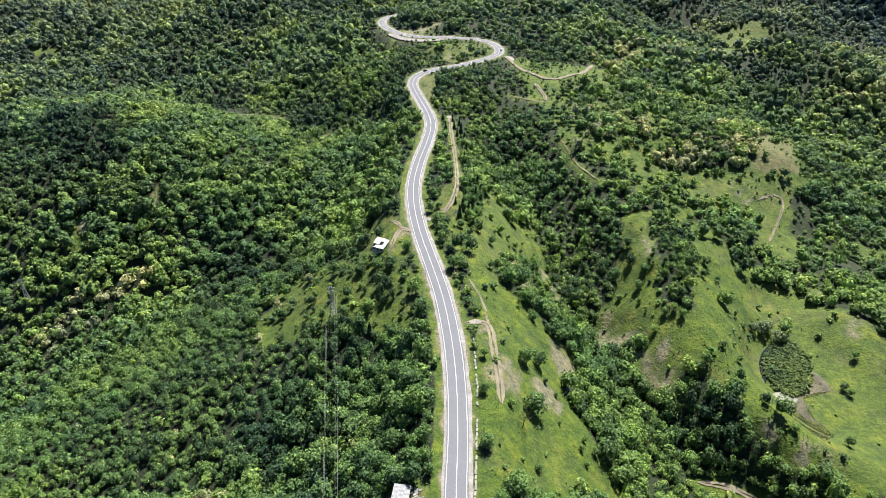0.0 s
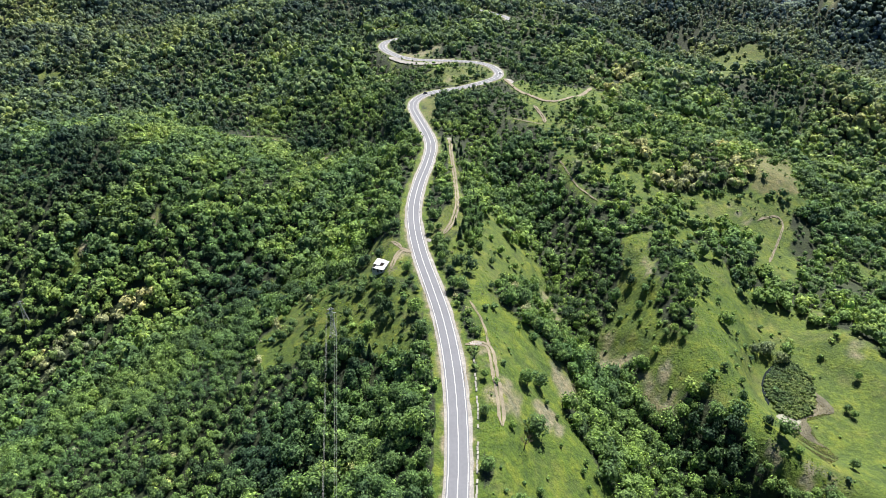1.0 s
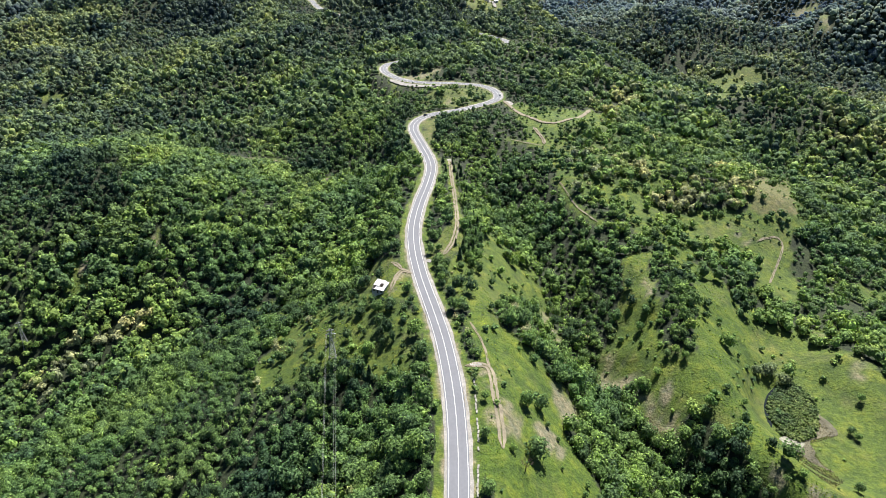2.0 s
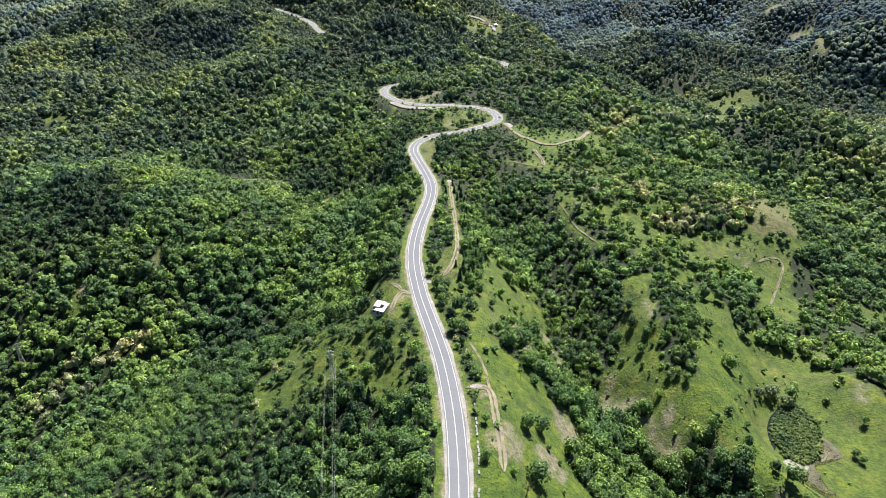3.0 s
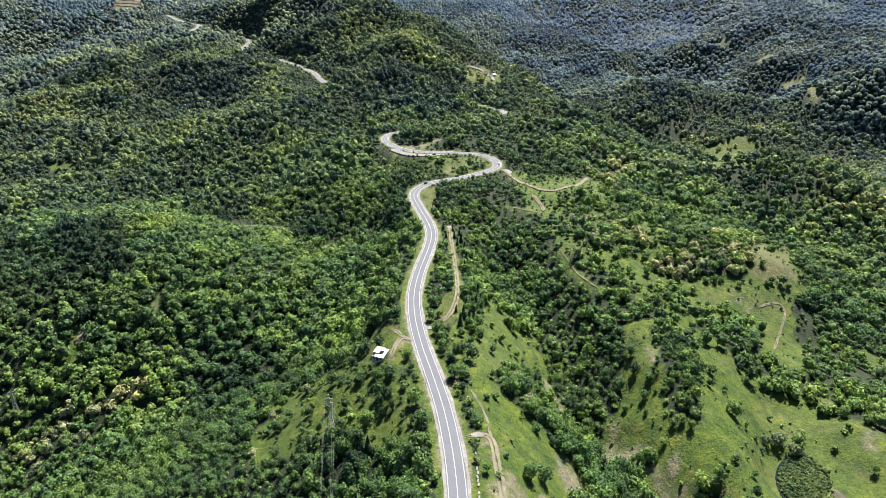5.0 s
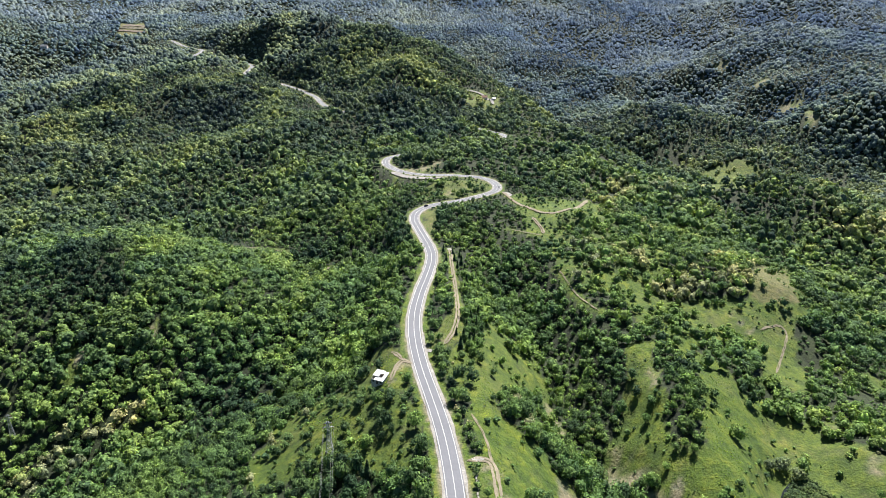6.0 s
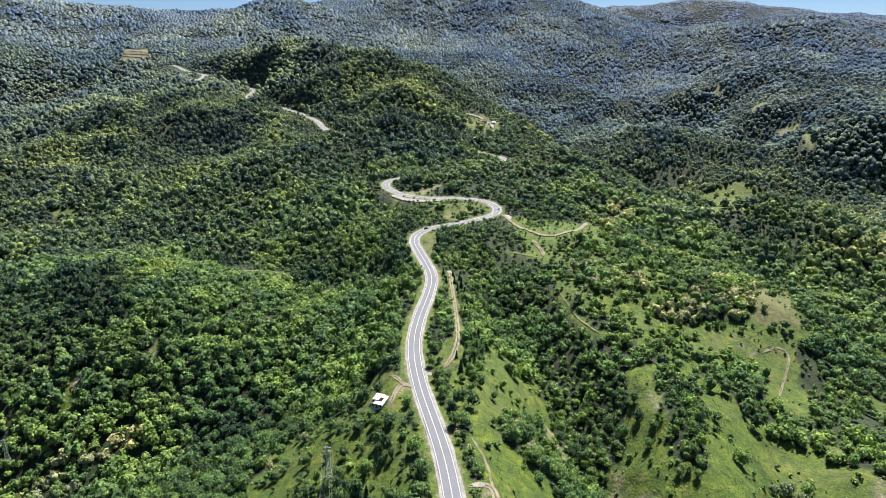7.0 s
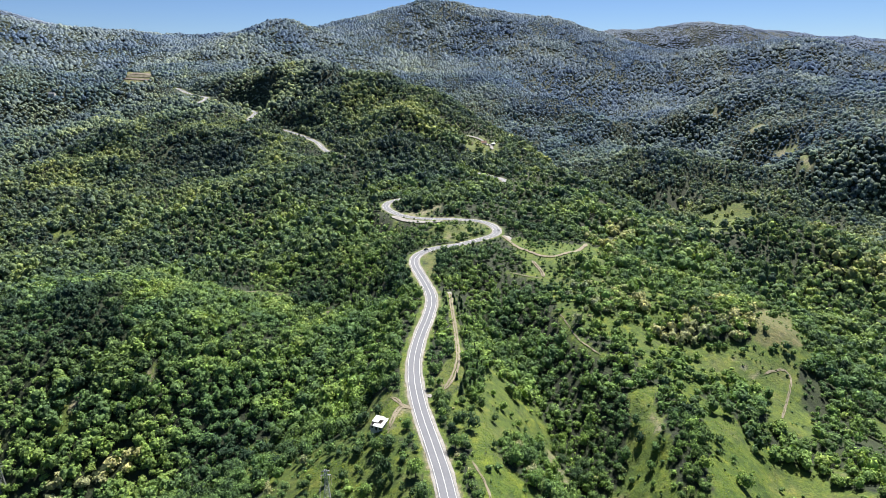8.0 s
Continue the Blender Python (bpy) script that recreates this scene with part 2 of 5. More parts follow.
LAND["pond_flat"] = [(176, 251, -52), (166, 218, -52), (177, 201, -53), (207, 235, -49), (214, 272, -44), (198, 181, -52), (175, 287, -46), (277, 328, -58)]
LAND["right_terrace"] = [(201, 386, -34), (166, 405, -24), (197, 444, -12), (247, 435, -24), (172, 505, -14), (136, 540, -6), (243, 364, -55), (330, 409, -72)]
LAND["right_valley"] = [(230, 635, -36), (266, 599, -50), (333, 589, -64), (385, 573, -78), (425, 521, -95)]
LAND["knoll"] = [(344, 742, -20), (396, 718, -36), (475, 737, -48), (338, 680, -44)]
LAND["deep_valley"] = [(425, 1358, -55), (561, 1295, -75), (703, 1247, -90), (859, 1203, -110)]
LAND["far_valley"] = [(668, 1862, 20), (605, 1517, -20), (627, 1401, -50), (235, 1953, 15), (340, 1764, -25)]
LAND["spur_a"] = [(196, 2342, 103), (391, 2063, 46), (511, 1830, -6), (551, 1555, -53), (524, 1298, -73)]
LAND["spur_a_back"] = [(456, 2305, -36), (595, 2066, -97), (631, 1739, -148), (631, 1470, -164)]
LAND["hill_b"] = [(876, 2341, 1), (942, 2098, 89), (1035, 1942, 128), (1135, 1826, 107), (1216, 1712, 86)]
LAND["hill_b_face"] = [(795, 1615, -5), (842, 1419, -19), (885, 1273, -26)]
LAND["hill_b_back"] = [(1065, 2372, -12), (1224, 2294, 24), (1373, 2208, 3)]
LAND["hill_c"] = [(671, 2821, 190), (1042, 2920, 205), (1354, 2900, 262), (1531, 2810, 255), (1677, 2725, 225), (1787, 2533, 160)]
LAND["hill_c_back"] = [(1138, 3626, 112), (1410, 3529, 107), (1607, 3443, 132), (1819, 3337, 96), (1992, 3236, 56), (2191, 3105, -12)]
LAND["peak"] = [(-834, 2778, 288), (-686, 2766, 345), (-568, 2997, 305), (-430, 3120, 345), (-226, 3242, 412), (-35, 3300, 465), (190, 3345, 430), (476, 3366, 392), (753, 3316, 325), (875, 3234, 260)]
LAND["peak_face"] = [(-396, 2519, 176), (40, 2750, 188), (384, 2673, 164), (-198, 2793, 236)]
LAND["west_skyline"] = [(-1940, 2669, 354), (-1794, 2710, 325), (-1605, 2768, 305), (-1377, 2777, 300), (-1081, 2799, 253), (-936, 2797, 261)]
LAND["far_range"] = [(-2486, 3509, 470), (-2242, 3669, 405), (-2009, 3802, 346), (-1807, 3902, 278)]
LAND["far_range_right"] = [(1078, 4266, 365), (1310, 4200, 385), (1579, 4160, 405), (1783, 4132, 385), (2095, 3982, 355), (2330, 3850, 305), (2564, 3819, 290), (2721, 3709, 270)]
LAND["home_ridge"] = [(6, 40, 0), (6, 0, 0), (4, -120, 4), (0, -400, 20)]
LAND["home_sides"] = [(70, 60, -20), (-60, 60, -20), (110, 110, -45), (-110, 110, -45), (90, -100, -25), (-90, -100, -25)]
for ring, low in ((420, -60), (1300, 40), (3000, 190), (4700, 300)):
    LAND["behind_%d" % ring] = [(ring * math.sin(a), ring * math.cos(a), low + 0.06 * ring * math.sin(3 * a)) for a in [radians(d) for d in range(75, 300, 28)]]
LAND["beyond"] = [(4850 * math.sin(a), 4850 * math.cos(a), 250 + 20 * math.sin(5 * a)) for a in [radians(d) for d in range(-50, 55, 12)]]


def hash2(ix, iy, seed):
    h = np.sin(ix * 127.1 + iy * 311.7 + seed * 74.7) * 43758.5453
    return h - np.floor(h)


def value_noise(x, y, size, seed=0):
    """Smooth noise from -1 to 1 with lumps of about that size."""
    x, y = x / size, y / size
    ix, iy = np.floor(x), np.floor(y)
    fx, fy = x - ix, y - iy
    fx, fy = fx * fx * fx * (fx * (fx * 6 - 15) + 10), fy * fy * fy * (fy * (fy * 6 - 15) + 10)
    a, b = hash2(ix, iy, seed), hash2(ix + 1, iy, seed)
    c, d = hash2(ix, iy + 1, seed), hash2(ix + 1, iy + 1, seed)
    return 2 * ((a + (b - a) * fx) * (1 - fy) + (c + (d - c) * fx) * fy) - 1


def fbm(x, y, size, seed=0, octaves=3):
    total, gain = 0, 1.0
    for k in range(octaves):
        c, s = math.cos(0.6 + k), math.sin(0.6 + k)
        total = total + gain * value_noise(c * x - s * y, s * x + c * y, size / 2 ** k, seed + 7 * k)
        gain *= 0.5
    return total


def smooth(edge0, edge1, v):
    k = np.clip((v - edge0) / (edge1 - edge0), 0, 1)
    return k * k * (3 - 2 * k)


def catmull(points, step):
    """Points about every step metres on a smooth curve through the given ones."""
    p = np.array([2 * np.array(points[0]) - points[1], *points, 2 * np.array(points[-1]) - points[-2]], float)
    out = []
    for i in range(1, len(p) - 2):
        n = max(2, int(np.linalg.norm(p[i + 1] - p[i]) / step))
        for u in np.arange(n) / n:
            out.append(0.5 * (2 * p[i] + (p[i + 1] - p[i - 1]) * u + (2 * p[i - 1] - 5 * p[i] + 4 * p[i + 1] - p[i + 2]) * u * u
                              + (3 * p[i] - p[i - 1] - 3 * p[i + 1] + p[i + 2]) * u ** 3))
    out.append(p[-2])
    return np.array(out)


ROAD = catmull(ROAD_LOW + ROAD_HIGH, 3.0)
for _ in range(6):
    ROAD[1:-1] = 0.25 * ROAD[:-2] + 0.5 * ROAD[1:-1] + 0.25 * ROAD[2:]


def roll(x, y):
    """Places on the cylinder of bearing and log distance, where near and far land count alike."""
    r = np.maximum(np.hypot(x, y), 30.0)
    a = np.arctan2(x, y)
    return np.stack([np.sin(a), np.cos(a), np.log(r) * 0.9], axis=-1)


def along(points):
    p, out = np.array(points, float), []
    for a, b in zip(p[:-1], p[1:]):
        n = max(1, int(np.linalg.norm(roll(*a[:2]) - roll(*b[:2])) / 0.09))
        out += [a + (b - a) * k / n for k in range(n)]
    return out + [p[-1]]


LOOSE = ("near_left", "left_slope", "left_rise", "hill_face", "right_flank", "pond_flat", "right_terrace", "knoll", "far_valley", "peak_face", "home_sides")
knots = np.array(sum([[np.array(q, float) for q in v] if k in LOOSE else along(v) for k, v in LAND.items()], []) + list(ROAD[::8]))
KX = roll(knots[:, 0], knots[:, 1])


def bell(d):
    return np.sqrt(d * d + 0.03 ** 2)


gram = bell(np.linalg.norm(KX[:, None] - KX[None], axis=-1)) - 0.004 * np.eye(len(KX))
basis = np.c_[KX, np.ones(len(KX))]
system = np.block([[gram, basis], [basis.T, np.zeros((4, 4))]])
WEIGHTS = np.linalg.lstsq(system, np.r_[knots[:, 2], np.zeros(4)], rcond=None)[0]


def road_gap(x, y):
    """Distance from the road's middle, and the road's height there."""
    gap, high = np.full(len(x), 1e3), np.zeros(len(x))
    near = np.where((np.abs(x) < 900) & (y > -10) & (y < 2000))[0]
    sparse = ROAD[::16]
    for part_of in np.array_split(near, len(near) // 20000 + 1):
        gap[part_of] = np.sqrt(((x[part_of, None] - sparse[None, :, 0]) ** 2 + (y[part_of, None] - sparse[None, :, 1]) ** 2).min(1))
    near = near[gap[near] < 110]
    for part_of in np.array_split(near, len(near) // 20000 + 1):
        d = (x[part_of, None] - ROAD[None, :, 0]) ** 2 + (y[part_of, None] - ROAD[None, :, 1]) ** 2
        k = d.argmin(1)
        gap[part_of], high[part_of] = np.sqrt(d[np.arange(len(part_of)), k]), ROAD[k, 2]
    return gap, high


def before_road(x, y):
    """True on the side of the road that lies towards the camera."""
    sparse = ROAD[::3]
    reach = np.zeros(len(x))
    for part_of in np.array_split(np.arange(len(x)), len(x) // 20000 + 1):
        k = ((x[part_of, None] - sparse[None, :, 0]) ** 2 + (y[part_of, None] - sparse[None, :, 1]) ** 2).argmin(1)
        reach[part_of] = np.hypot(sparse[k, 0], sparse[k, 1])
    return np.hypot(x, y) < reach + 3


def height(x, y):
    """The ground's height at places given as arrays."""
    x, y = np.asarray(x, float), np.asarray(y, float)
    z = np.empty(len(x))
    for part in np.array_split(np.arange(len(x)), len(x) // 20000 + 1):
        q = roll(x[part], y[part])
        d2 = (q ** 2).sum(1)[:, None] + (KX ** 2).sum(1)[None] - 2 * q @ KX.T
        z[part] = np.sqrt(np.maximum(d2, 0) + 0.03 ** 2) @ WEIGHTS[:-4] + q @ WEIGHTS[-4:-1] + WEIGHTS[-1]
    r = np.hypot(x, y)
    wide = smooth(700, 1500, r)
    rough = (1 - np.abs(fbm(x, y, 90, 3)) * 1.6) * 3.0 * smooth(100, 350, r) + fbm(x, y, 22, 9, 2) * 0.5
    rough = rough + (0.4 - np.abs(fbm(x, y, 36, 25, 2))) * 3.2 * smooth(30, 90, x) * (1 - smooth(330, 500, r))
    rough = rough + (0.5 - np.abs(fbm(x, y, 210, 15, 2))) * 22 * smooth(420, 800, r) * (1 - smooth(1500, 2200, r))
    rough = rough + wide * ((0.5 - np.abs(fbm(x, y, 420, 5, 2))) * (30 - 12 * smooth(1700, 2600, r)) + (0.5 - np.abs(fbm(x, y, 170, 6, 2))) * 11)
    gap, high = road_gap(x, y)
    flat = np.exp(-(((x - 178) / 34) ** 2 + ((y - 222) / 42) ** 2))
    z = z + rough * smooth(8, 60, gap) * (1 - flat)
    z = np.where(flat > 0.25, z + (-52 - z) * smooth(0.25, 0.7, flat), z)
    bed = smooth(8.0, 26.0 + 0.012 * r, gap)
    return (high - 0.12) * (1 - bed) + z * bed

# open ground: share of trees left, grass, dryness, outline in metres
OPEN = {}
OPEN["outer_hillside"] = (0.8, 0, [(336, 1335), (399, 1259), (536, 1260), (703, 1248), (802, 1109), (493, 631), (370, 631), (315, 645), (226, 658), (155, 649)])
OPEN["mixed_hillside"] = (0.3, 0, [(64, 594), (145, 604), (236, 616), (302, 600), (384, 486), (239, 267), (182, 306), (147, 301), (119, 383), (74, 444)])
OPEN["far_bank_wood"] = (1.0, 0, [(298, 677), (407, 742), (607, 856), (396, 504), (370, 525), (350, 577), (310, 607)])
OPEN["pale_grove"] = (0.95, 0, [(154, 422), (213, 508), (308, 587), (297, 539), (217, 411), (158, 405)])
OPEN["ridge_wood"] = (0.85, 0, [(58, 553), (79, 482), (84, 429), (66, 406), (49, 434), (38, 477), (22, 541)])
OPEN["saddle_wood"] = (0.5, 0, [(103, 525), (176, 553), (152, 436), (111, 419), (100, 471)])
OPEN["verge_strip"] = (0.06, 0.3, [(2, 415), (11, 414), (11, 339), (8, 294), (-7, 294), (0, 315), (6, 355)])
OPEN["upper_flank"] = (0.2, 0.1, [(4, 247), (5, 287), (22, 333), (33, 360), (43, 347), (54, 335), (60, 318), (59, 289), (47, 242), (28, 240)])
OPEN["flank_meadow"] = (0.01, 0, [(10, 248), (14, 209), (14, 181), (13, 121), (70, 149), (66, 160), (62, 174), (57, 186), (51, 189), (50, 201), (47, 221), (44, 234), (37, 237), (28, 240), (19, 241)])
OPEN["gully_wood"] = (1.0, 0, [(34, 431), (42, 378), (61, 344), (68, 315), (57, 264), (61, 244), (62, 219), (52, 190), (61, 174), (70, 152), (71, 146), (105, 157), (113, 191), (109, 201), (103, 219), (97, 241), (83, 258), (84, 283), (95, 294), (102, 307), (108, 335), (103, 356), (81, 374), (60, 425)])
OPEN["flank_stand"] = (1.0, 0, [(28, 269), (55, 311), (49, 255), (37, 234), (27, 239)])
OPEN["spur_a_grass"] = (0.05, 0.05, [(109, 337), (127, 342), (117, 294), (109, 269), (113, 245), (115, 218), (111, 207), (103, 221), (99, 240), (85, 250), (83, 266), (95, 276), (104, 310)])
OPEN["poplar_stand"] = (1.0, 0, [(116, 295), (135, 294), (129, 263), (123, 248), (111, 256)])
OPEN["spur_b_grass"] = (0.06, 0, [(142, 355), (145, 311), (127, 254), (122, 228), (122, 210), (126, 196), (130, 185), (143, 173), (149, 167), (157, 153), (171, 151), (162, 166), (146, 184), (137, 199), (151, 233), (162, 257), (178, 288), (182, 306), (171, 307), (165, 331), (158, 356)])
OPEN["spur_gap"] = (0.05, 0, [(108, 254), (126, 248), (123, 208), (114, 213), (111, 235)])
OPEN["dark_wood"] = (1.0, 0, [(106, 215), (120, 205), (129, 182), (148, 161), (146, 155), (125, 159), (129, 164), (112, 170), (111, 182), (110, 200)])
OPEN["terrace_wood"] = (0.72, 0, [(154, 337), (165, 331), (172, 310), (194, 317), (204, 301), (218, 280), (232, 250), (335, 391), (312, 431), (246, 395), (229, 366), (203, 327), (189, 325), (207, 355), (194, 367), (167, 360)])
OPEN["east_glade"] = (0.04, 0, [(272, 359), (326, 378), (313, 356), (268, 338)])
OPEN["track_bank"] = (0.08, 0.1, [(203, 327), (239, 389), (242, 385), (234, 368), (237, 353), (228, 321), (213, 319)])
OPEN["terrace_clearing"] = (0.05, 0.1, [(164, 397), (187, 396), (216, 395), (244, 394), (209, 336), (195, 331), (215, 366), (210, 378), (190, 367), (157, 365)])
OPEN["pond_meadow"] = (0.004, 0.1, [(180, 301), (200, 293), (215, 274), (226, 239), (186, 151), (167, 150), (137, 199), (151, 233)])
OPEN["house_slope"] = (0.45, 0, [(-70, 289), (-44, 285), (-23, 257), (-14, 245), (-10, 221), (-11, 200), (-35, 207), (-58, 224), (-77, 221), (-88, 223), (-96, 249), (-84, 263)])
OPEN["glade"] = (0.15, 0.05, [(-98, 250), (-89, 259), (-81, 246), (-78, 218), (-88, 225)])
OPEN["pylon_clearing"] = (0.08, 0.1, [(-73, 269), (-36, 247), (-35, 223), (-60, 233)])
OPEN["pylon_strip"] = (0.06, 0.1, [(-37, 226), (-12, 217), (-13, 206), (-35, 212)])
OPEN["glade_low"] = (0.15, 0.05, [(-200, 269), (-186, 286), (-176, 271), (-181, 249)])
OPEN["terrace_field"] = (0.0, 0.9, [(-962, 1976), (-948, 2122), (-867, 1961), (-876, 1939), (-922, 1884)])
OPEN["pasture"] = (0.02, 0.8, [(272, 511), (324, 548), (265, 428), (233, 408), (223, 417)])
OPEN["house_clearing"] = (0.04, 0.15, [(-48, 321), (-21, 288), (-15, 262), (-12, 255), (-26, 254), (-39, 270)])
OPEN["bend_verge"] = (0.02, 0.5, [(-19, 542), (3, 559), (-6, 515), (-8, 479), (-18, 500)])
OPEN["loop_bank"] = (0.45, 0.2, [(-8, 650), (43, 643), (48, 611), (24, 584), (-23, 587)])
OPEN["glade_high"] = (0.35, 0.1, [(-277, 385), (-253, 388), (-236, 366), (-243, 349), (-260, 363)])
OPEN["glade_mid"] = (0.4, 0.05, [(-122, 329), (-92, 323), (-66, 267), (-85, 267), (-109, 292)])
OPEN["creek_clearing"] = (0.02, 0.2, [(-211, 587), (-154, 575), (-142, 556), (-200, 553)])
OPEN["knoll_field"] = (0.08, 0.2, [(495, 1174), (564, 1187), (608, 1158), (371, 740), (322, 735)])
OPEN["hill_farm"] = (0.1, 0.3, [(32, 1152), (80, 1177), (102, 1073), (72, 1047), (35, 1088)])
OPEN["left_clearing"] = (0.03, 0.2, [(-575, 883), (-532, 889), (-525, 875), (-558, 867)])
OPEN["shed_yard"] = (0.0, 0.2, [(-20, 92), (-2, 92), (-2, 127), (-20, 127)])
# dirt tracks: width and line in metres
TRACKS = {}
TRACKS["junction_track"] = (3.0, [(9, 204), (14, 205), (19, 204), (20, 192), (21, 176), (21, 161)])
TRACKS["field_track"] = (1.1, [(19, 204), (18, 216), (15, 228), (12, 236)])
TRACKS["lay_by_track"] = (2.6, [(5, 446), (6, 412), (8, 374), (8, 329), (4, 307), (-0, 297)])
TRACKS["hill_track"] = (3.4, [(58, 601), (72, 563), (88, 537), (112, 548), (145, 610)])
TRACKS["lower_track"] = (3.0, [(78, 528), (83, 506), (83, 493)])
TRACKS["house_track"] = (2.6, [(-16, 278), (-21, 282), (-24, 275), (-26, 264)])
TRACKS["wood_track"] = (2.4, [(-21, 282), (-25, 289), (-28, 292)])
TRACKS["terrace_track"] = (1.3, [(216, 383), (235, 394), (238, 388), (225, 367), (207, 340)])
TRACKS["spur_path"] = (0.9, [(83, 430), (88, 409), (93, 386), (102, 370)])
TRACKS["gully_track"] = (2.5, [(105, 168), (118, 166), (129, 162)])
TRACKS["bench_path"] = (1.5, [(56, 502), (71, 493), (81, 490)])
TRACKS["creek_road"] = (3, [(-204, 581), (-180, 573), (-152, 566)])
TRACKS["creek_road_low"] = (3, [(-121, 528), (-101, 530)])
# bare earth: place and radius
SCARS = [
    (-207, 391, 5),
    (-72, 387, 4),
    (54, 209, 6),
    (56, 213, 4),
    (116, 303, 4),
    (116, 296, 4),
    (56, 292, 5),
    (58, 282, 5),
    (58, 253, 6),
    (66, 255, 6),
    (20, 199, 4),
    (22, 183, 5),
    (25, 176, 6),
    (40, 183, 5),
    (45, 180, 4),
    (205, 387, 5),
    (216, 271, 10),
    (88, 266, 7),
]
SCARS += [
    (89, 248, 8),
    (99, 226, 7),
    (109, 221, 6),
    (138, 181, 4),
    (147, 173, 4),
    (152, 167, 4),
    (104, 210, 5),
    (-27, 693, 10),
    (-9, 698, 8),
    (-50, 672, 8),
    (3, 601, 9),
    (17, 602, 8),
    (-250, 379, 4),
    (-3, 306, 4),
    (792, 1603, 16),
    (803, 1479, 14),
    (770, 1344, 18),
    (776, 1818, 12),
    (-26, 264, 3),
    (-22, 279, 4),
]
TRACKS["lay_by_688"] = (7, [(-57, 683), (-42, 665), (-23, 656), (1, 657)])
TRACKS["road_mouth_718"] = (4, [(-19, 282), (-21, 282), (-23, 284)])
TRACKS["road_mouth_755"] = (7, [(-9, 291), (-8, 291), (-6, 292)])
TRACKS["road_mouth_829"] = (5, [(11, 205), (13, 205), (16, 205)])
TRACKS["road_mouth_897"] = (7, [(60, 600), (63, 595), (65, 588)])
TRACKS["farm_track_825"] = (5, [(43, 1172), (69, 1161), (80, 1137), (86, 1089)])
# lone trees: place and height
LONE_BROADLEAF = [(191, 218, 5), (192, 214, 4.5), (206, 237, 5), (170, 179, 5.5), (33, 142, 3.5), (25, 163, 3.5), (15, 165, 5), (16, 184, 4.5), (34, 192, 8), (40, 196, 8), (52, 226, 9), (55, 167, 3), (59, 163, 4), (54, 156, 2.5), (45, 169, 2), (42, 188, 3), (46, 184, 2.5), (-16, 261, 6), (-3, 286, 8), (3, 244, 8), (-3, 269, 6), (38, 250, 12)]
MORE_BROADLEAF = [(36, 272, 8), (114, 247, 5), (110, 247, 5), (117, 243, 5), (104, 273, 6), (105, 304, 7), (53, 162, 3), (120, 215, 7), (117, 213, 6), (137, 218, 4), (133, 202, 3), (139, 179, 4), (107, 206, 9), (119, 199, 9), (-25, 250, 7), (-31, 250, 8), (-12, 225, 9), (-9, 209, 9), (-10, 198, 8), (-34, 223, 8), (-45, 226, 7)]
LONE_CONIFER = [(-0, 440, 6), (2, 422, 6), (0, 406, 6), (7, 439, 6), (8, 426, 6), (10, 416, 6), (12, 438, 7), (13, 426, 8), (15, 413, 9), (16, 399, 9), (14, 381, 9), (17, 377, 9), (19, 355, 8), (16, 332, 8), (21, 344, 8), (19, 326, 8), (13, 319, 6), (11, 305, 8), (14, 302, 8), (17, 309, 8), (9, 295, 8), (22, 326, 6), (7, 309, 5), (22, 333, 7), (-33, 190, 9), (-31, 207, 9)]
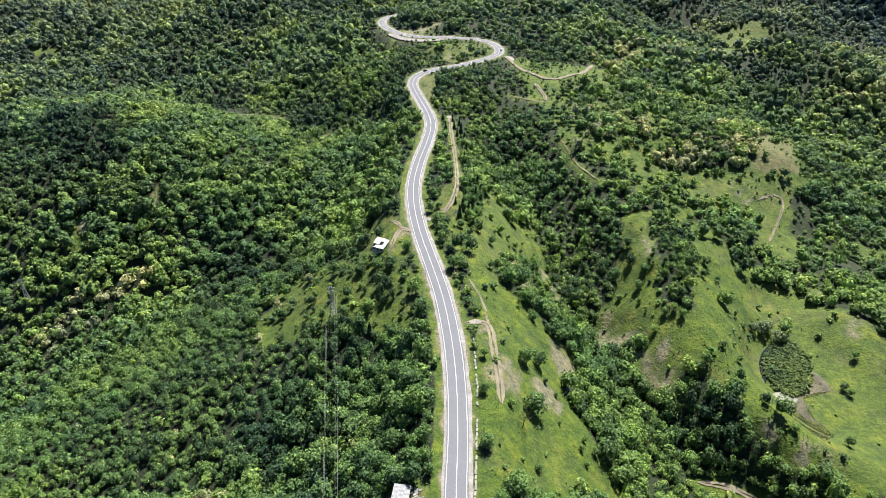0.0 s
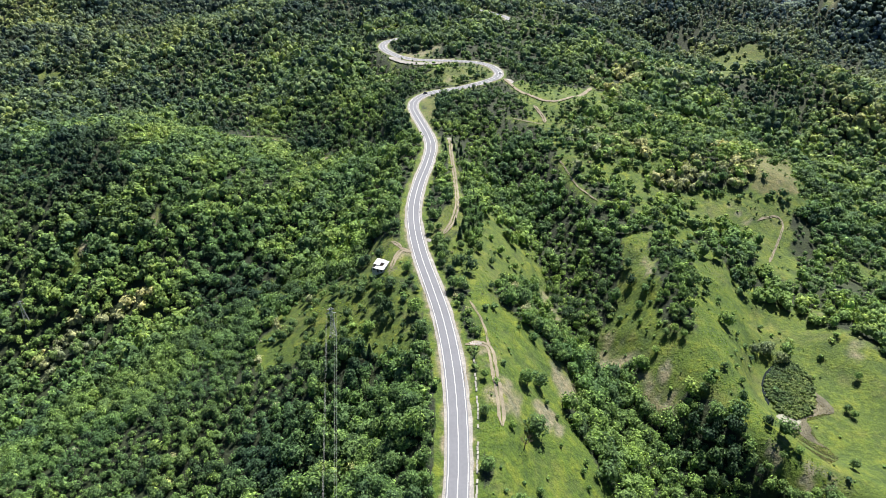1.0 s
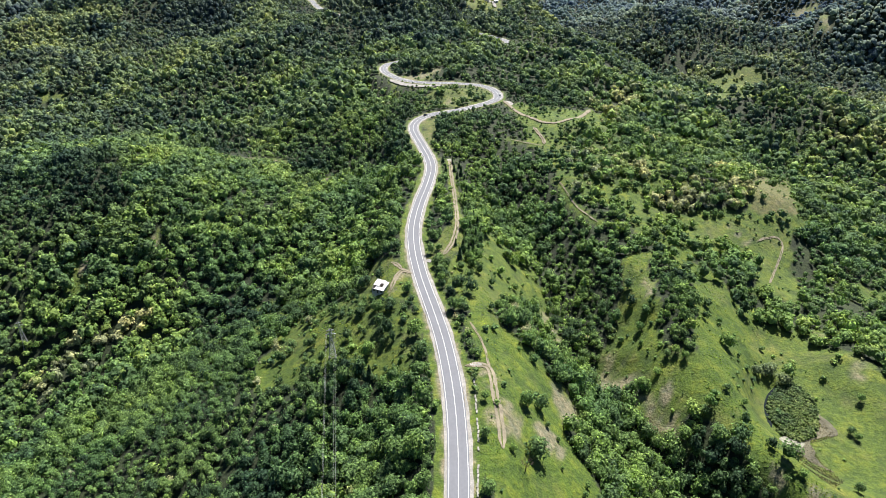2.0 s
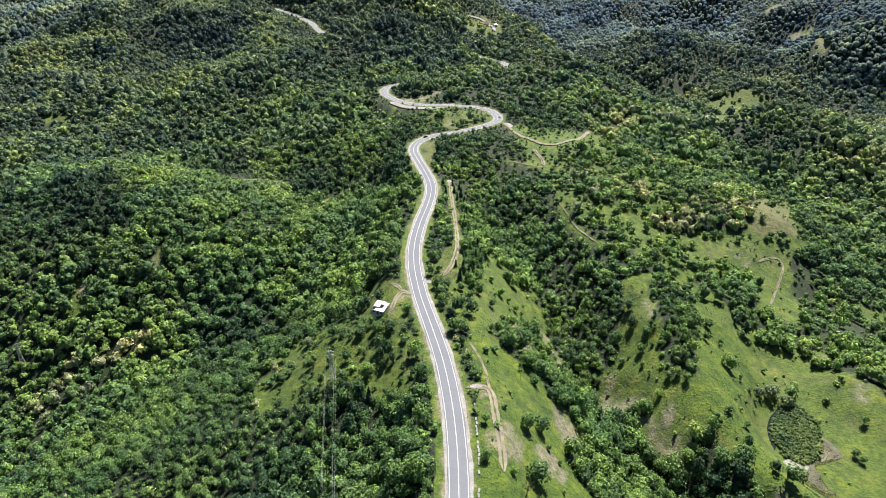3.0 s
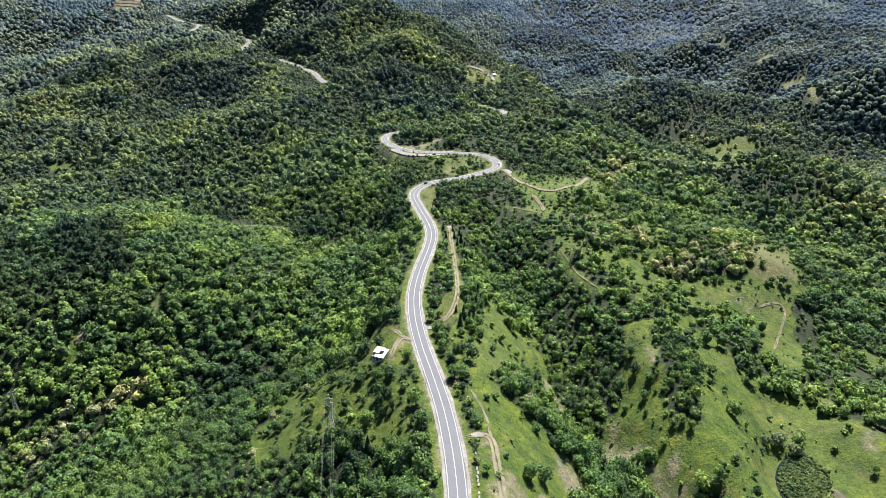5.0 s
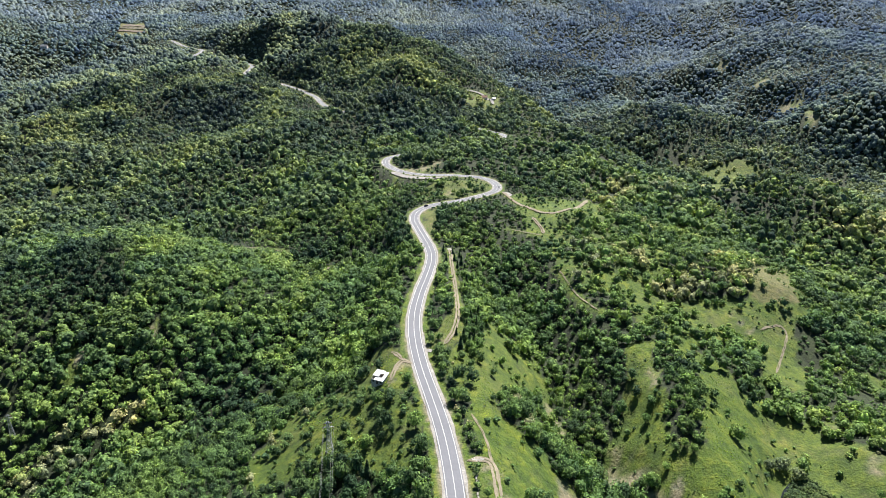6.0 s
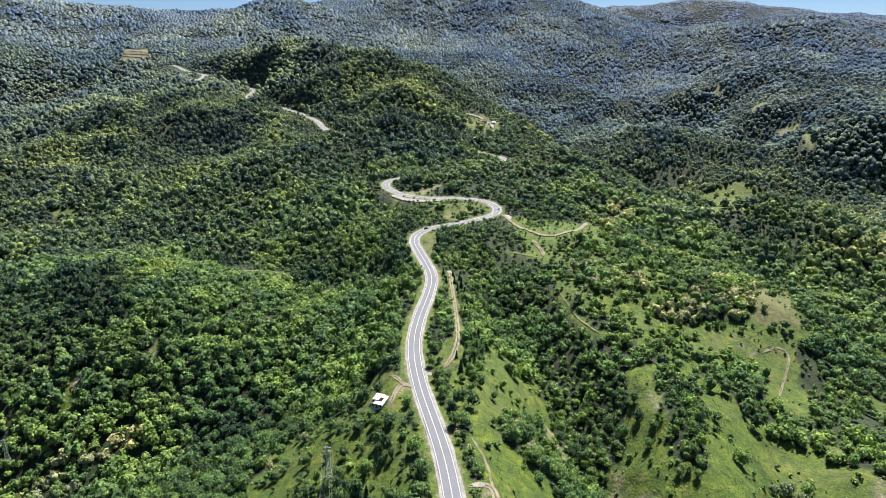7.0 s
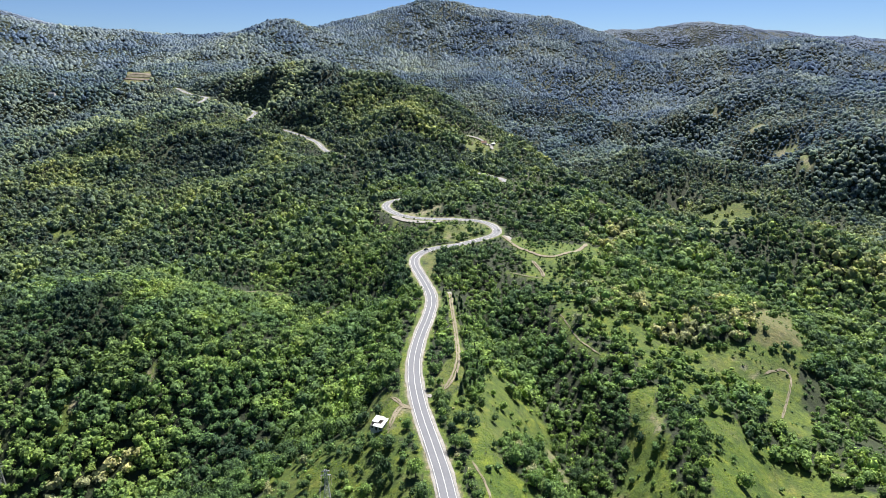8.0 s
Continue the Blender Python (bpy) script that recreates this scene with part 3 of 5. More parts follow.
# stands of paler and of darker, taller trees, some painted for sun and shade: how much, outline
PALE = [
    (-0.16, OPEN["gully_wood"][2]),
    (0.22, [(336, 1335), (703, 1248), (802, 1109), (493, 631), (226, 658)]),
    (0.42, [(-253, 304), (-233, 329), (-192, 345), (-184, 336), (-216, 320), (-238, 291)]),
    (0.3, [(-97, 266), (-69, 282), (-55, 275), (-60, 251), (-79, 242)]),
    (0.26, [(-102, 174), (-78, 172), (-69, 147), (-91, 151)]),
    (0.3, [(-48, 160), (-5, 147), (-4, 125), (-35, 135)]),
    (0.24, [(-115, 662), (-56, 686), (-46, 618), (-75, 557), (-102, 599)]),
    (0.28, [(-310, 436), (-279, 461), (-268, 446), (-295, 424)]),
    (0.2, [(28, 269), (55, 311), (49, 255), (37, 234), (27, 239)]),
    (0.3, [(93, 459), (165, 572), (210, 575), (140, 416), (97, 410)]),
    (0.42, [(154, 414), (199, 448), (295, 547), (225, 417), (193, 401), (152, 398)]),
    (0.3, [(151, 663), (219, 717), (206, 641), (132, 519)]),
    # hill slope in the sun, its brightness put into the leaf tint
    (0.34, [(-234, 1452), (-184, 1466), (-5, 1225), (116, 1126), (64, 1087), (-86, 1147), (-188, 1284)]),
    (0.25, [(-1032, 1704), (-606, 1417), (-578, 1344), (-866, 1441)]),
    (0.28, [(-862, 1266), (-643, 1227), (-507, 1134), (-547, 1022), (-739, 1103)]),
    (-0.5, [(-310, 703), (-218, 674), (-196, 592), (-247, 568)]),
    # creek ravine: its shadow is painted as a darker leaf tint
    (-0.4, [(-150, 570), (-98, 569), (-86, 514), (-123, 482)]),
    (-0.26, [(-108, 603), (-26, 601), (-15, 399), (-57, 406), (-97, 519)]),
    (-0.3, [(-22, 240), (-5, 238), (0, 194), (-10, 188), (-18, 212)]),
    (-0.4, [(-339, 516), (-271, 495), (-231, 426), (-286, 433)]),
    (-0.4, [(-56, 222), (-31, 218), (-27, 196), (-52, 201)]),
    (-0.22, [(-167, 340), (-101, 334), (-72, 295), (-117, 286), (-146, 289)]),
    (-0.15, [(-99, 184), (-73, 182), (-66, 151), (-90, 163)]),
    (-0.35, [(301, 688), (632, 1120), (380, 631), (315, 606)]),
    (-0.2, [(116, 295), (135, 294), (129, 263), (123, 248), (111, 256)]),
    (-0.3, [(106, 215), (120, 205), (129, 182), (148, 161), (146, 155), (125, 159), (129, 164), (112, 170), (111, 182), (110, 200)]),
    # slope below the hill, its shaded face put into the leaf tint
    (-0.4, [(-208, 1196), (-65, 1128), (35, 1105), (85, 993), (67, 980), (-74, 970), (-169, 1012)]),
    (-0.45, [(-347, 1679), (-385, 2416), (-230, 1472), (-292, 1493)]),
    # hollow under the road: a cliff's shadow painted into the tree colour
    (-0.5, [(-438, 1175), (-377, 1184), (-336, 1075), (-389, 1057)]),
    (-0.35, [(-925, 1431), (-724, 1370), (-604, 1266), (-662, 1219), (-841, 1290)]),
    (-0.3, [(-1038, 1748), (-629, 1578), (-545, 1423), (-977, 1686)]),
]
REED_ISLAND = [(171, 252), (183, 255), (186, 244), (183, 230), (175, 217), (163, 214), (157, 218), (158, 228), (166, 242)]
DEAD_REEDS = [(184, 232), (185, 218), (170, 213), (168, 200), (171, 189), (158, 177), (151, 184), (146, 193), (143, 198), (163, 214), (174, 216)]
POND = [(165, 256), (171, 254), (166, 238), (155, 221), (156, 231), (160, 245)]
MUD_FLAT = [(156, 216), (165, 214), (163, 209), (147, 194), (144, 196)]


# ---- building helpers ----
def mesh_from(name, verts, faces, mat, smooth_shade=False):
    """A mesh from an array of places and an array of triangles or quads."""
    me = bpy.data.meshes.new(name)
    verts, faces = np.asarray(verts, np.float32), np.asarray(faces, np.int32)
    n, k = faces.shape
    me.vertices.add(len(verts))
    me.vertices.foreach_set("co", verts.ravel())
    me.loops.add(n * k)
    me.loops.foreach_set("vertex_index", faces.ravel())
    me.polygons.add(n)
    me.polygons.foreach_set("loop_start", np.arange(0, n * k, k, dtype=np.int32))
    if smooth_shade:
        me.polygons.foreach_set("use_smooth", np.ones(n, bool))
    me.update(calc_edges=True)
    me.materials.append(mat)
    return me


def give(me, name, values):
    a = me.attributes.new(name, "FLOAT", "POINT")
    a.data.foreach_set("value", np.asarray(values, np.float32))


def part(name, bm, mat, parent, label=""):
    """Links a bmesh as one mesh object under a thing or a part."""
    me = bpy.data.meshes.new(name)
    bm.to_mesh(me)
    bm.free()
    me.materials.append(mat)
    ob = new(name, me)
    ob.parent = parent
    return tagged(ob, label)


def inside(x, y, outline, soft=4.0):
    """1 within an outline and 0 outside it, with an uneven edge."""
    x = x + soft * value_noise(x, y, 14, 31)
    y = y + soft * value_noise(x, y, 14, 37)
    p = np.array(outline, float)
    hit = np.zeros(len(x), bool)
    for (ax, ay), (bx, by) in zip(p, np.roll(p, -1, 0)):
        if ay != by:
            hit ^= ((ay > y) != (by > y)) & (x < (bx - ax) * (y - ay) / (by - ay) + ax)
    return hit


TRACK_LINE = np.concatenate([catmull([(*q, 0) for q in line], 3.0)[:, :2] for _, line in TRACKS.values()])


def track_gap(x, y):
    gap = np.full(len(x), 1e3)
    near = np.where((np.abs(x) < 300) & (y > 90) & (y < 1250))[0]
    for part_of in np.array_split(near, len(near) // 20000 + 1):
        gap[part_of] = np.sqrt(((x[part_of, None] - TRACK_LINE[None, :, 0]) ** 2 + (y[part_of, None] - TRACK_LINE[None, :, 1]) ** 2).min(1))
    return gap


def cover(x, y):
    """Share of trees, dryness, and bareness of the ground."""
    trees, dry = np.ones(len(x)), np.zeros(len(x))
    for share, dryness, outline in OPEN.values():
        k = inside(x, y, outline)
        trees[k], dry[k] = share, dryness
    gap, _ = road_gap(x, y)
    trees = trees * (gap > 8.2) * (track_gap(x, y) > 3.5)
    for sx, sy, size in SCARS:
        d = np.hypot(x - sx, (y - sy) * 0.7) + 0.85 * size * fbm(x, y, size * 1.2, 19, 4)
        trees = np.where(d < size, 0.0, trees)
    bare = 1 - smooth(4.2, 6.2, gap + 1.2 * value_noise(x, y, 3, 5))
    for sx, sy, size in SCARS:
        d = np.hypot(x - sx, (y - sy) * 0.7) + 0.85 * size * fbm(x, y, size * 1.2, 19, 4)
        bare = np.maximum(bare, 0.85 * (1 - smooth(0.2 * size, 1.0 * size, d)))
    return trees, dry, bare


# ---- the ground: one sheet to the horizon ----
def build_ground():
    az = radians(1) * np.r_[np.linspace(-52, 52, 420), np.arange(58, 303, 6)]
    r = np.r_[0.0, np.geomspace(30, 4900, 450)]
    a, d = np.meshgrid(az, r)
    x, y = (d * np.sin(a)).ravel(), (d * np.cos(a)).ravel()
    z = height(x, y)
    n, m = len(r), len(az)
    i, j = np.meshgrid(np.arange(n - 1), np.arange(m), indexing="ij")
    k = (j + 1) % m
    faces = np.stack([i * m + j, i * m + k, (i + 1) * m + k, (i + 1) * m + j], -1).reshape(-1, 4)
    me = mesh_from("ground", np.c_[x, y, z], faces, GROUND, True)
    trees, dry, bare = cover(x, y)
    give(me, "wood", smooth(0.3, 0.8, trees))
    give(me, "dry", dry)
    give(me, "bare", bare)
    return tagged(new("ground", me), "hilly green land of meadows and woodland floor", "ground", kind="structure")


build_ground()


# ---- the road ----
def ribbon(name, line, left, right, lift, mat, wobble=0.0, seed=0, on_ground=False):
    """A strip along a line, from left to right of it in metres."""
    p = np.array(line)
    t = np.gradient(p[:, :2], axis=0)
    t /= np.linalg.norm(t, axis=1)[:, None]
    side = np.c_[t[:, 1], -t[:, 0]]
    s = np.arange(len(p)) * 3.0
    rows = []
    for k, u in enumerate(np.linspace(left, right, 4)):
        edge = wobble * fbm(s, s * 0 + 50 * k, 9, seed, 4) if wobble and k in (0, 3) else 0
        fade = np.clip(0.2 + np.minimum(np.arange(len(p)), np.arange(len(p))[::-1]) / 5, 0, 1) if on_ground else 1.0
        q = p[:, :2] + side * ((u + edge) * fade * np.ones(len(p)))[:, None]
        rows.append(np.c_[q, (height(q[:, 0], q[:, 1]) if on_ground else p[:, 2]) + lift])
    m, n = len(rows), len(p)
    i, j = np.meshgrid(np.arange(m - 1), np.arange(n - 1), indexing="ij")
    faces = np.stack([i * n + j, i * n + j + 1, (i + 1) * n + j + 1, (i + 1) * n + j], -1).reshape(-1, 4)[:, ::-1]
    return mesh_from(name, np.concatenate(rows), faces, mat)


road = tagged(new("road", ribbon("road", ROAD, -3.75, 3.75, 0.10, ASPHALT)), "two-lane grey asphalt road winding along the ridge", "road", kind="structure")
for name, a, b, lift, mat in (("shoulder", -4.8, -3.7, 0.05, GRAVEL), ("shoulder", 3.7, 5.1, 0.05, GRAVEL),
                              ("edge_line", -3.3, -3.14, 0.15, PAINT), ("edge_line", 3.14, 3.3, 0.15, PAINT), ("centre_line", -0.09, 0.09, 0.15, PAINT)):
    ob = new(name, ribbon(name, ROAD, a, b, lift, mat, 0.35 if name == "shoulder" else 0, 4 if a > 0 else 9))
    ob.parent = road
for name, (width, line) in TRACKS.items():
    curve = catmull([(x, y, 0) for x, y in line], 1.0)
    for _ in range(30 if len(curve) > 60 else 8):
        curve[1:-1] = 0.25 * curve[:-2] + 0.5 * curve[1:-1] + 0.25 * curve[2:]
    ruts = ((-0.55, -0.08), (0.1, 0.5)) if width < 3.2 else ((-0.5, 0.5),)
    made = None
    for k, (a, b) in enumerate(ruts):
        ob = new("dirt_track" if made is None else "wheel_rut", ribbon("dirt_track", curve, a * width, b * width, 0.22 + 0.006 * (len(name) % 7) + 0.0012 * max(0, line[0][1] - 220), EARTH if width < 4.5 else GRAVEL, 0.4 if width > 3.2 else 0.25, len(name) + k, True))
        if made is None:
            made = tagged(ob, "pale bare-earth track worn into the hillside", "track", kind="structure")
        else:
            ob.parent = made


# ---- trees ----
def crown_shape(rng, leaves, lobes, size, core=0.78):
    """A unit crown, radius 1 and height 0 to 2: a rough core and loose leaf tufts on its lobes."""
    g = (1 + 5 ** 0.5) / 2
    ico = np.array([(-1, g, 0), (1, g, 0), (-1, -g, 0), (1, -g, 0), (0, -1, g), (0, 1, g), (0, -1, -g), (0, 1, -g), (g, 0, -1), (g, 0, 1), (-g, 0, -1), (-g, 0, 1)]) / (1 + g * g) ** 0.5
    tri = np.array([(0, 11, 5), (0, 5, 1), (0, 1, 7), (0, 7, 10), (0, 10, 11), (1, 5, 9), (5, 11, 4), (11, 10, 2), (10, 7, 6), (7, 1, 8),
                    (3, 9, 4), (3, 4, 2), (3, 2, 6), (3, 6, 8), (3, 8, 9), (4, 9, 5), (2, 4, 11), (6, 2, 10), (8, 6, 7), (9, 8, 1)])
    turn = np.linalg.qr(rng.normal(size=(3, 3)))[0]
    verts = ico @ turn * core * rng.uniform(0.78, 1.12, (12, 1))
    faces = [tri[verts[tri][:, :, 2].mean(1) > -0.4 * core]]
    at = len(verts)
    verts = [verts]
    spots = rng.normal(size=(max(lobes, 1), 3))
    spots[:, 2] = np.abs(spots[:, 2]) * 0.9 - 0.25
    spots *= 0.5 / np.linalg.norm(spots, axis=1)[:, None]
    for _ in range(leaves):
        way = rng.normal(size=3)
        way[2] = abs(way[2]) * 1.1 - 0.45
        way /= np.linalg.norm(way)
        c = spots[rng.integers(len(spots))] + way * rng.uniform(0.42, 0.60)
        nrm = way + rng.normal(size=3) * 0.38 + np.array((0, 0, 0.7))
        nrm /= np.linalg.norm(nrm)
        u = np.cross(nrm, rng.normal(size=3))
        u /= np.linalg.norm(u)
        w = np.cross(nrm, u)
        s = size * rng.uniform(0.7, 1.3)
        verts.append(np.array([c + u * s, c - 0.6 * u * s + 0.75 * w * s, c - 0.5 * u * s - 0.8 * w * s]))
        faces.append(np.array([(at, at + 1, at + 2)]))
        at += 3
    v = np.concatenate(verts)
    v[:, 2] = v[:, 2] + 1
    return v, np.concatenate(faces)


def needle_shape(rng, tiers, arms):
    """A unit conifer, radius 1 and height 0 to 2: drooping ragged tiers."""
    verts, faces = [], []
    for k in range(tiers):
        z0, z1 = 2.0 * k / tiers, 2.0 * (k + 1.7) / tiers
        rad = 1.0 - 0.93 * k / tiers
        turn = rng.uniform(0, 6.28)
        at = len(verts)
        verts.append((0, 0, min(z1, 2.05)))
        for i in range(arms):
            a = turn + 6.283 * i / arms
            s = rad * (rng.uniform(0.8, 1.15) if i % 2 else rng.uniform(0.5, 0.7))
            verts.append((s * math.cos(a), s * math.sin(a), z0 + rng.uniform(-0.05, 0.08)))
        faces += [(at, at + 1 + i, at + 1 + (i + 1) % arms) for i in range(arms)]
    return np.array(verts), np.array(faces)


def strew(name, shapes, x, y, z, radius, tall, tint, mat, rng, haze=None):
    """Many trees in one mesh: each takes one of the shapes, a turn, a radius and a height."""
    pick = rng.integers(len(shapes), size=len(x))
    turn = rng.uniform(0, 6.283, len(x))
    haze = np.zeros(len(x)) if haze is None else haze
    allv, allf, allt, allc, at = [], [], [], [], 0
    for k, (v, f) in enumerate(shapes):
        w = np.where(pick == k)[0]
        if not len(w):
            continue
        c, s = np.cos(turn[w])[:, None], np.sin(turn[w])[:, None]
        px = (v[None, :, 0] * c - v[None, :, 1] * s) * radius[w, None] + x[w, None]
        py = (v[None, :, 0] * s + v[None, :, 1] * c) * radius[w, None] + y[w, None]
        pz = v[None, :, 2] * 0.5 * tall[w, None] + z[w, None]
        allv.append(np.stack([px, py, pz], -1).reshape(-1, 3))
        allf.append((f[None] + (at + np.arange(len(w)) * len(v))[:, None, None]).reshape(-1, 3))
        allt.append(np.repeat(tint[w], len(v)))
        allc.append(np.repeat(haze[w], len(v)))
        at += len(w) * len(v)
    me = mesh_from(name, np.concatenate(allv), np.concatenate(allf), mat)
    give(me, "tint", np.concatenate(allt))
    give(me, "haze", np.concatenate(allc))
    return new(name, me)


def scatter(rng, near, far, half, spacing):
    """Uneven places in a ring sector, about spacing metres apart."""
    w = far * math.sin(min(half, math.pi / 2))
    gx, gy = np.meshgrid(np.arange(-w, w, spacing), np.arange(-40 if near < 100 else near * math.cos(half), far, spacing))
    x = gx.ravel() + rng.uniform(-0.75, 0.75, gx.size) * spacing
    y = gy.ravel() + rng.uniform(-0.75, 0.75, gx.size) * spacing
    r, a = np.hypot(x, y), np.abs(np.arctan2(x, y))
    k = (r > near) & (r < far) & (a < np.minimum(half, radians(41) + radians(13) * np.exp((150 - r) / 220)))
    return x[k], y[k]


rng = np.random.default_rng(5)
LONE = []
# where tall trees stand close to the road and hide it from the camera
VEILED = ((-90, 1000, 95), (15, 815, 62), (-20, 780, 40), (-500, 1590, 60), (-430, 1470, 30), (-160, 1040, 50))
CLOSE_SHAPES = [crown_shape(rng, 165, 9, 0.15, 0.64) for _ in range(10)]
NEAR_SHAPES = [crown_shape(rng, 62, 7, 0.24, 0.68) for _ in range(10)]
MID_SHAPES = [crown_shape(rng, 20, 6, 0.35, 0.74) for _ in range(10)]
FAR_SHAPES = [crown_shape(rng, 0, 1, 0.4, 1.0) for _ in range(10)]
REMOTE_SHAPES = []
for _ in range(10):
    # a low dome of two uneven rings under a top
    ring = [6.283 * k / 5 + rng.uniform(-0.2, 0.2) for k in range(5)]
    v = [(0.15 * rng.normal(), 0.15 * rng.normal(), 2.0)]
    for wide, high in ((0.62, 1.62), (1.05, 0.7)):
        v += [(wide * math.cos(a) * rng.uniform(0.8, 1.15), wide * math.sin(a) * rng.uniform(0.8, 1.15), high + rng.uniform(-0.2, 0.2)) for a in ring]
    f = [(0, 1 + k, 1 + (k + 1) % 5) for k in range(5)]
    f += [(1 + k, 6 + k, 6 + (k + 1) % 5) for k in range(5)] + [(1 + k, 6 + (k + 1) % 5, 1 + (k + 1) % 5) for k in range(5)]
    REMOTE_SHAPES.append((np.array(v), np.array(f)))
FAR_SHAPES = [(v, f[v[f][:, :, 2].mean(1) > 0.9]) for v, f in FAR_SHAPES]
for name, shapes, near, far, half, spacing, size, mat in (
        ("nearest_woods", CLOSE_SHAPES, 70, 330, radians(54), 3.7, 2.75, BROADLEAF),
        ("near_woods", NEAR_SHAPES, 330, 650, radians(48), 4.3, 3.1, BROADLEAF),
        ("hillside_woods", MID_SHAPES, 650, 1500, radians(38.5), 6.0, 3.9, BROADLEAF),
        ("distant_woods", FAR_SHAPES, 1500, 2400, radians(37), 7.2, 4.2, FAR_LEAF),
        ("remote_woods", REMOTE_SHAPES, 2400, 4850, radians(36.5), 9.6, 5.9, FAR_LEAF)):
    x, y = scatter(rng, near, far, half, spacing)
    share, _, _ = cover(x, y)
    clump = 0.5 + 0.5 * fbm(x, y, 26, 41, 2)
    keep = rng.uniform(size=len(x)) < np.where(share > 0.9, 0.88 if near < 1000 else 0.97, share * (0.25 + 1.5 * np.clip(clump, 0, 1)))
    x, y = x[keep], y[keep]
    if near > 1000:
        # slopes hidden from the camera keep only a few of their trees
        r = np.hypot(x, y)
        low = height(x, y)
        fall = (height(x * (1 + 30 / r), y * (1 + 30 / r)) - low) / 30
        keep = (fall > (low - 165) / r - 0.16) | (rng.uniform(size=len(x)) < 0.12)
        x, y = x[keep], y[keep]
    grow = np.clip(1 + 0.4 * fbm(x, y, 60, 12, 2), 0.72, 1.7) * np.clip(rng.lognormal(-0.05, 0.3, len(x)), 0.5, 1.7)
    far_out = np.hypot(x, y)
    gap = np.minimum(road_gap(x, y)[0], 6 + track_gap(x, y))
    for vx, vy, size_of in VEILED:
        gap = np.where(np.hypot(x - vx, y - vy) < size_of, 60, gap)
    front = before_road(x, y) if 300 < near < 2000 else np.zeros(len(x), bool)
    # trees before the far road and tracks shrink to fit the camera's view
    grow = grow * np.where((far_out > 540) & front, 0.42 + 0.58 * smooth(9, 55, gap), 0.75 + 0.25 * smooth(9, 18, gap))
    if 300 < near < 1000:
        grow = grow * np.where(far_out > 420, 0.45 + 0.55 * smooth(4, 28, track_gap(x, y)), 1)
    grow = np.where(inside(x, y, OPEN["house_slope"][2]), 0.62 * grow, grow)
    radius = size * np.clip(grow, 0.3, 1.75)
    if 300 <= near < 1000:
        radius = radius * 1.1
    tall = radius * (rng.uniform(1.9, 3.1, len(x)) if near < 300 else rng.uniform(1.7, 2.8, len(x))) if near < 1000 else radius * (rng.uniform(1.6, 2.6, len(x)) if near < 2000 else rng.uniform(1.2, 1.8, len(x)))
    tint = np.clip(0.46 + 0.26 * fbm(x, y, 48, 77, 3) + 0.20 * fbm(x, y, 170, 71, 2) + rng.normal(0, 0.2, len(x)), 0, 0.9)
    for paler, outline in PALE:
        hit = inside(x, y, outline, 8)
        tint = np.clip(tint + paler * hit, 0, 1)
        if paler < -0.25:
            tall = np.where(hit, tall * 1.25, tall)
    # haze toning: far woods on the right get a darker, bluer leaf colour
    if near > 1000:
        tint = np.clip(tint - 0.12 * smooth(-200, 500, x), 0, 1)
    z = height(x, y) - 0.12 * tall
    if near < 300:
        alone = np.where(((cover(x, y)[0] < 0.8) | (road_gap(x, y)[0] < 34)) & (far_out < 330))[0][:250]
        for k in alone:
            LONE.append((x[k], y[k], z[k], radius[k], tall[k]))
        rest = np.setdiff1d(np.arange(len(x)), alone)
        x, y, z, radius, tall, tint = x[rest], y[rest], z[rest], radius[rest], tall[rest], tint[rest]
    # haze put into the leaf colour: green turns blue-green, then bluish, with distance
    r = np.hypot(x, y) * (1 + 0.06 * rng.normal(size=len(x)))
    haze = 0.5 * smooth(250, 1250, r) + 0.5 * smooth(1250, 3100, r + 450 * smooth(-200, 500, x))
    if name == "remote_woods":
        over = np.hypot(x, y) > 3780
        tagged(strew("hazed_remote_woods", shapes, x[over], y[over], z[over], radius[over], 0.6 * tall[over], tint[over], RANGE_LEAF, rng), "woodland on the farthest range with haze painted into its colour", "woodland", kind="stuff")
        x, y, z, radius, tall, tint, haze = (v[~over] for v in (x, y, z, radius, tall, tint, haze))
    tagged(strew(name, shapes, x, y, z, radius, tall, tint, mat, rng, haze), "dense green broadleaf woodland covering the hillsides", "woodland", kind="stuff")

# undergrowth between the nearest trees
UNDER_SHAPES = [crown_shape(rng, 36, 6, 0.23, 0.62) for _ in range(8)]
x, y = scatter(rng, 80, 340, radians(51), 3.5)
share, _, _ = cover(x, y)
k = (share > 0.9) & (rng.uniform(size=len(x)) < 0.75)
x, y = x[k], y[k]
radius = np.clip(rng.lognormal(0.35, 0.3, len(x)), 0.8, 2.4)
tint = np.clip(0.5 + 0.25 * fbm(x, y, 40, 91, 2) + rng.normal(0, 0.18, len(x)), 0, 1)
tagged(strew("undergrowth", UNDER_SHAPES, x, y, height(x, y) - 0.3, radius, radius * rng.uniform(1.5, 2.3, len(x)), tint, BROADLEAF, rng), "green shrubs and saplings under the woodland trees", "undergrowth", kind="stuff")

# bushes and saplings on the open slopes
BUSH_SHAPES = [crown_shape(rng, 22, 5, 0.36, 0.72) for _ in range(8)]
x, y = scatter(rng, 100, 700, radians(46), 3.2)
share, dry, _ = cover(x, y)
clump = fbm(x, y, 18, 52, 3)
gap, _ = road_gap(x, y)
keep = (rng.uniform(size=len(x)) < np.clip(0.09 + 0.7 * share, 0, 0.6) * smooth(-0.3, 0.6, clump) * 1.6) & (share < 0.9) & (gap > 7)
x, y = x[keep], y[keep]
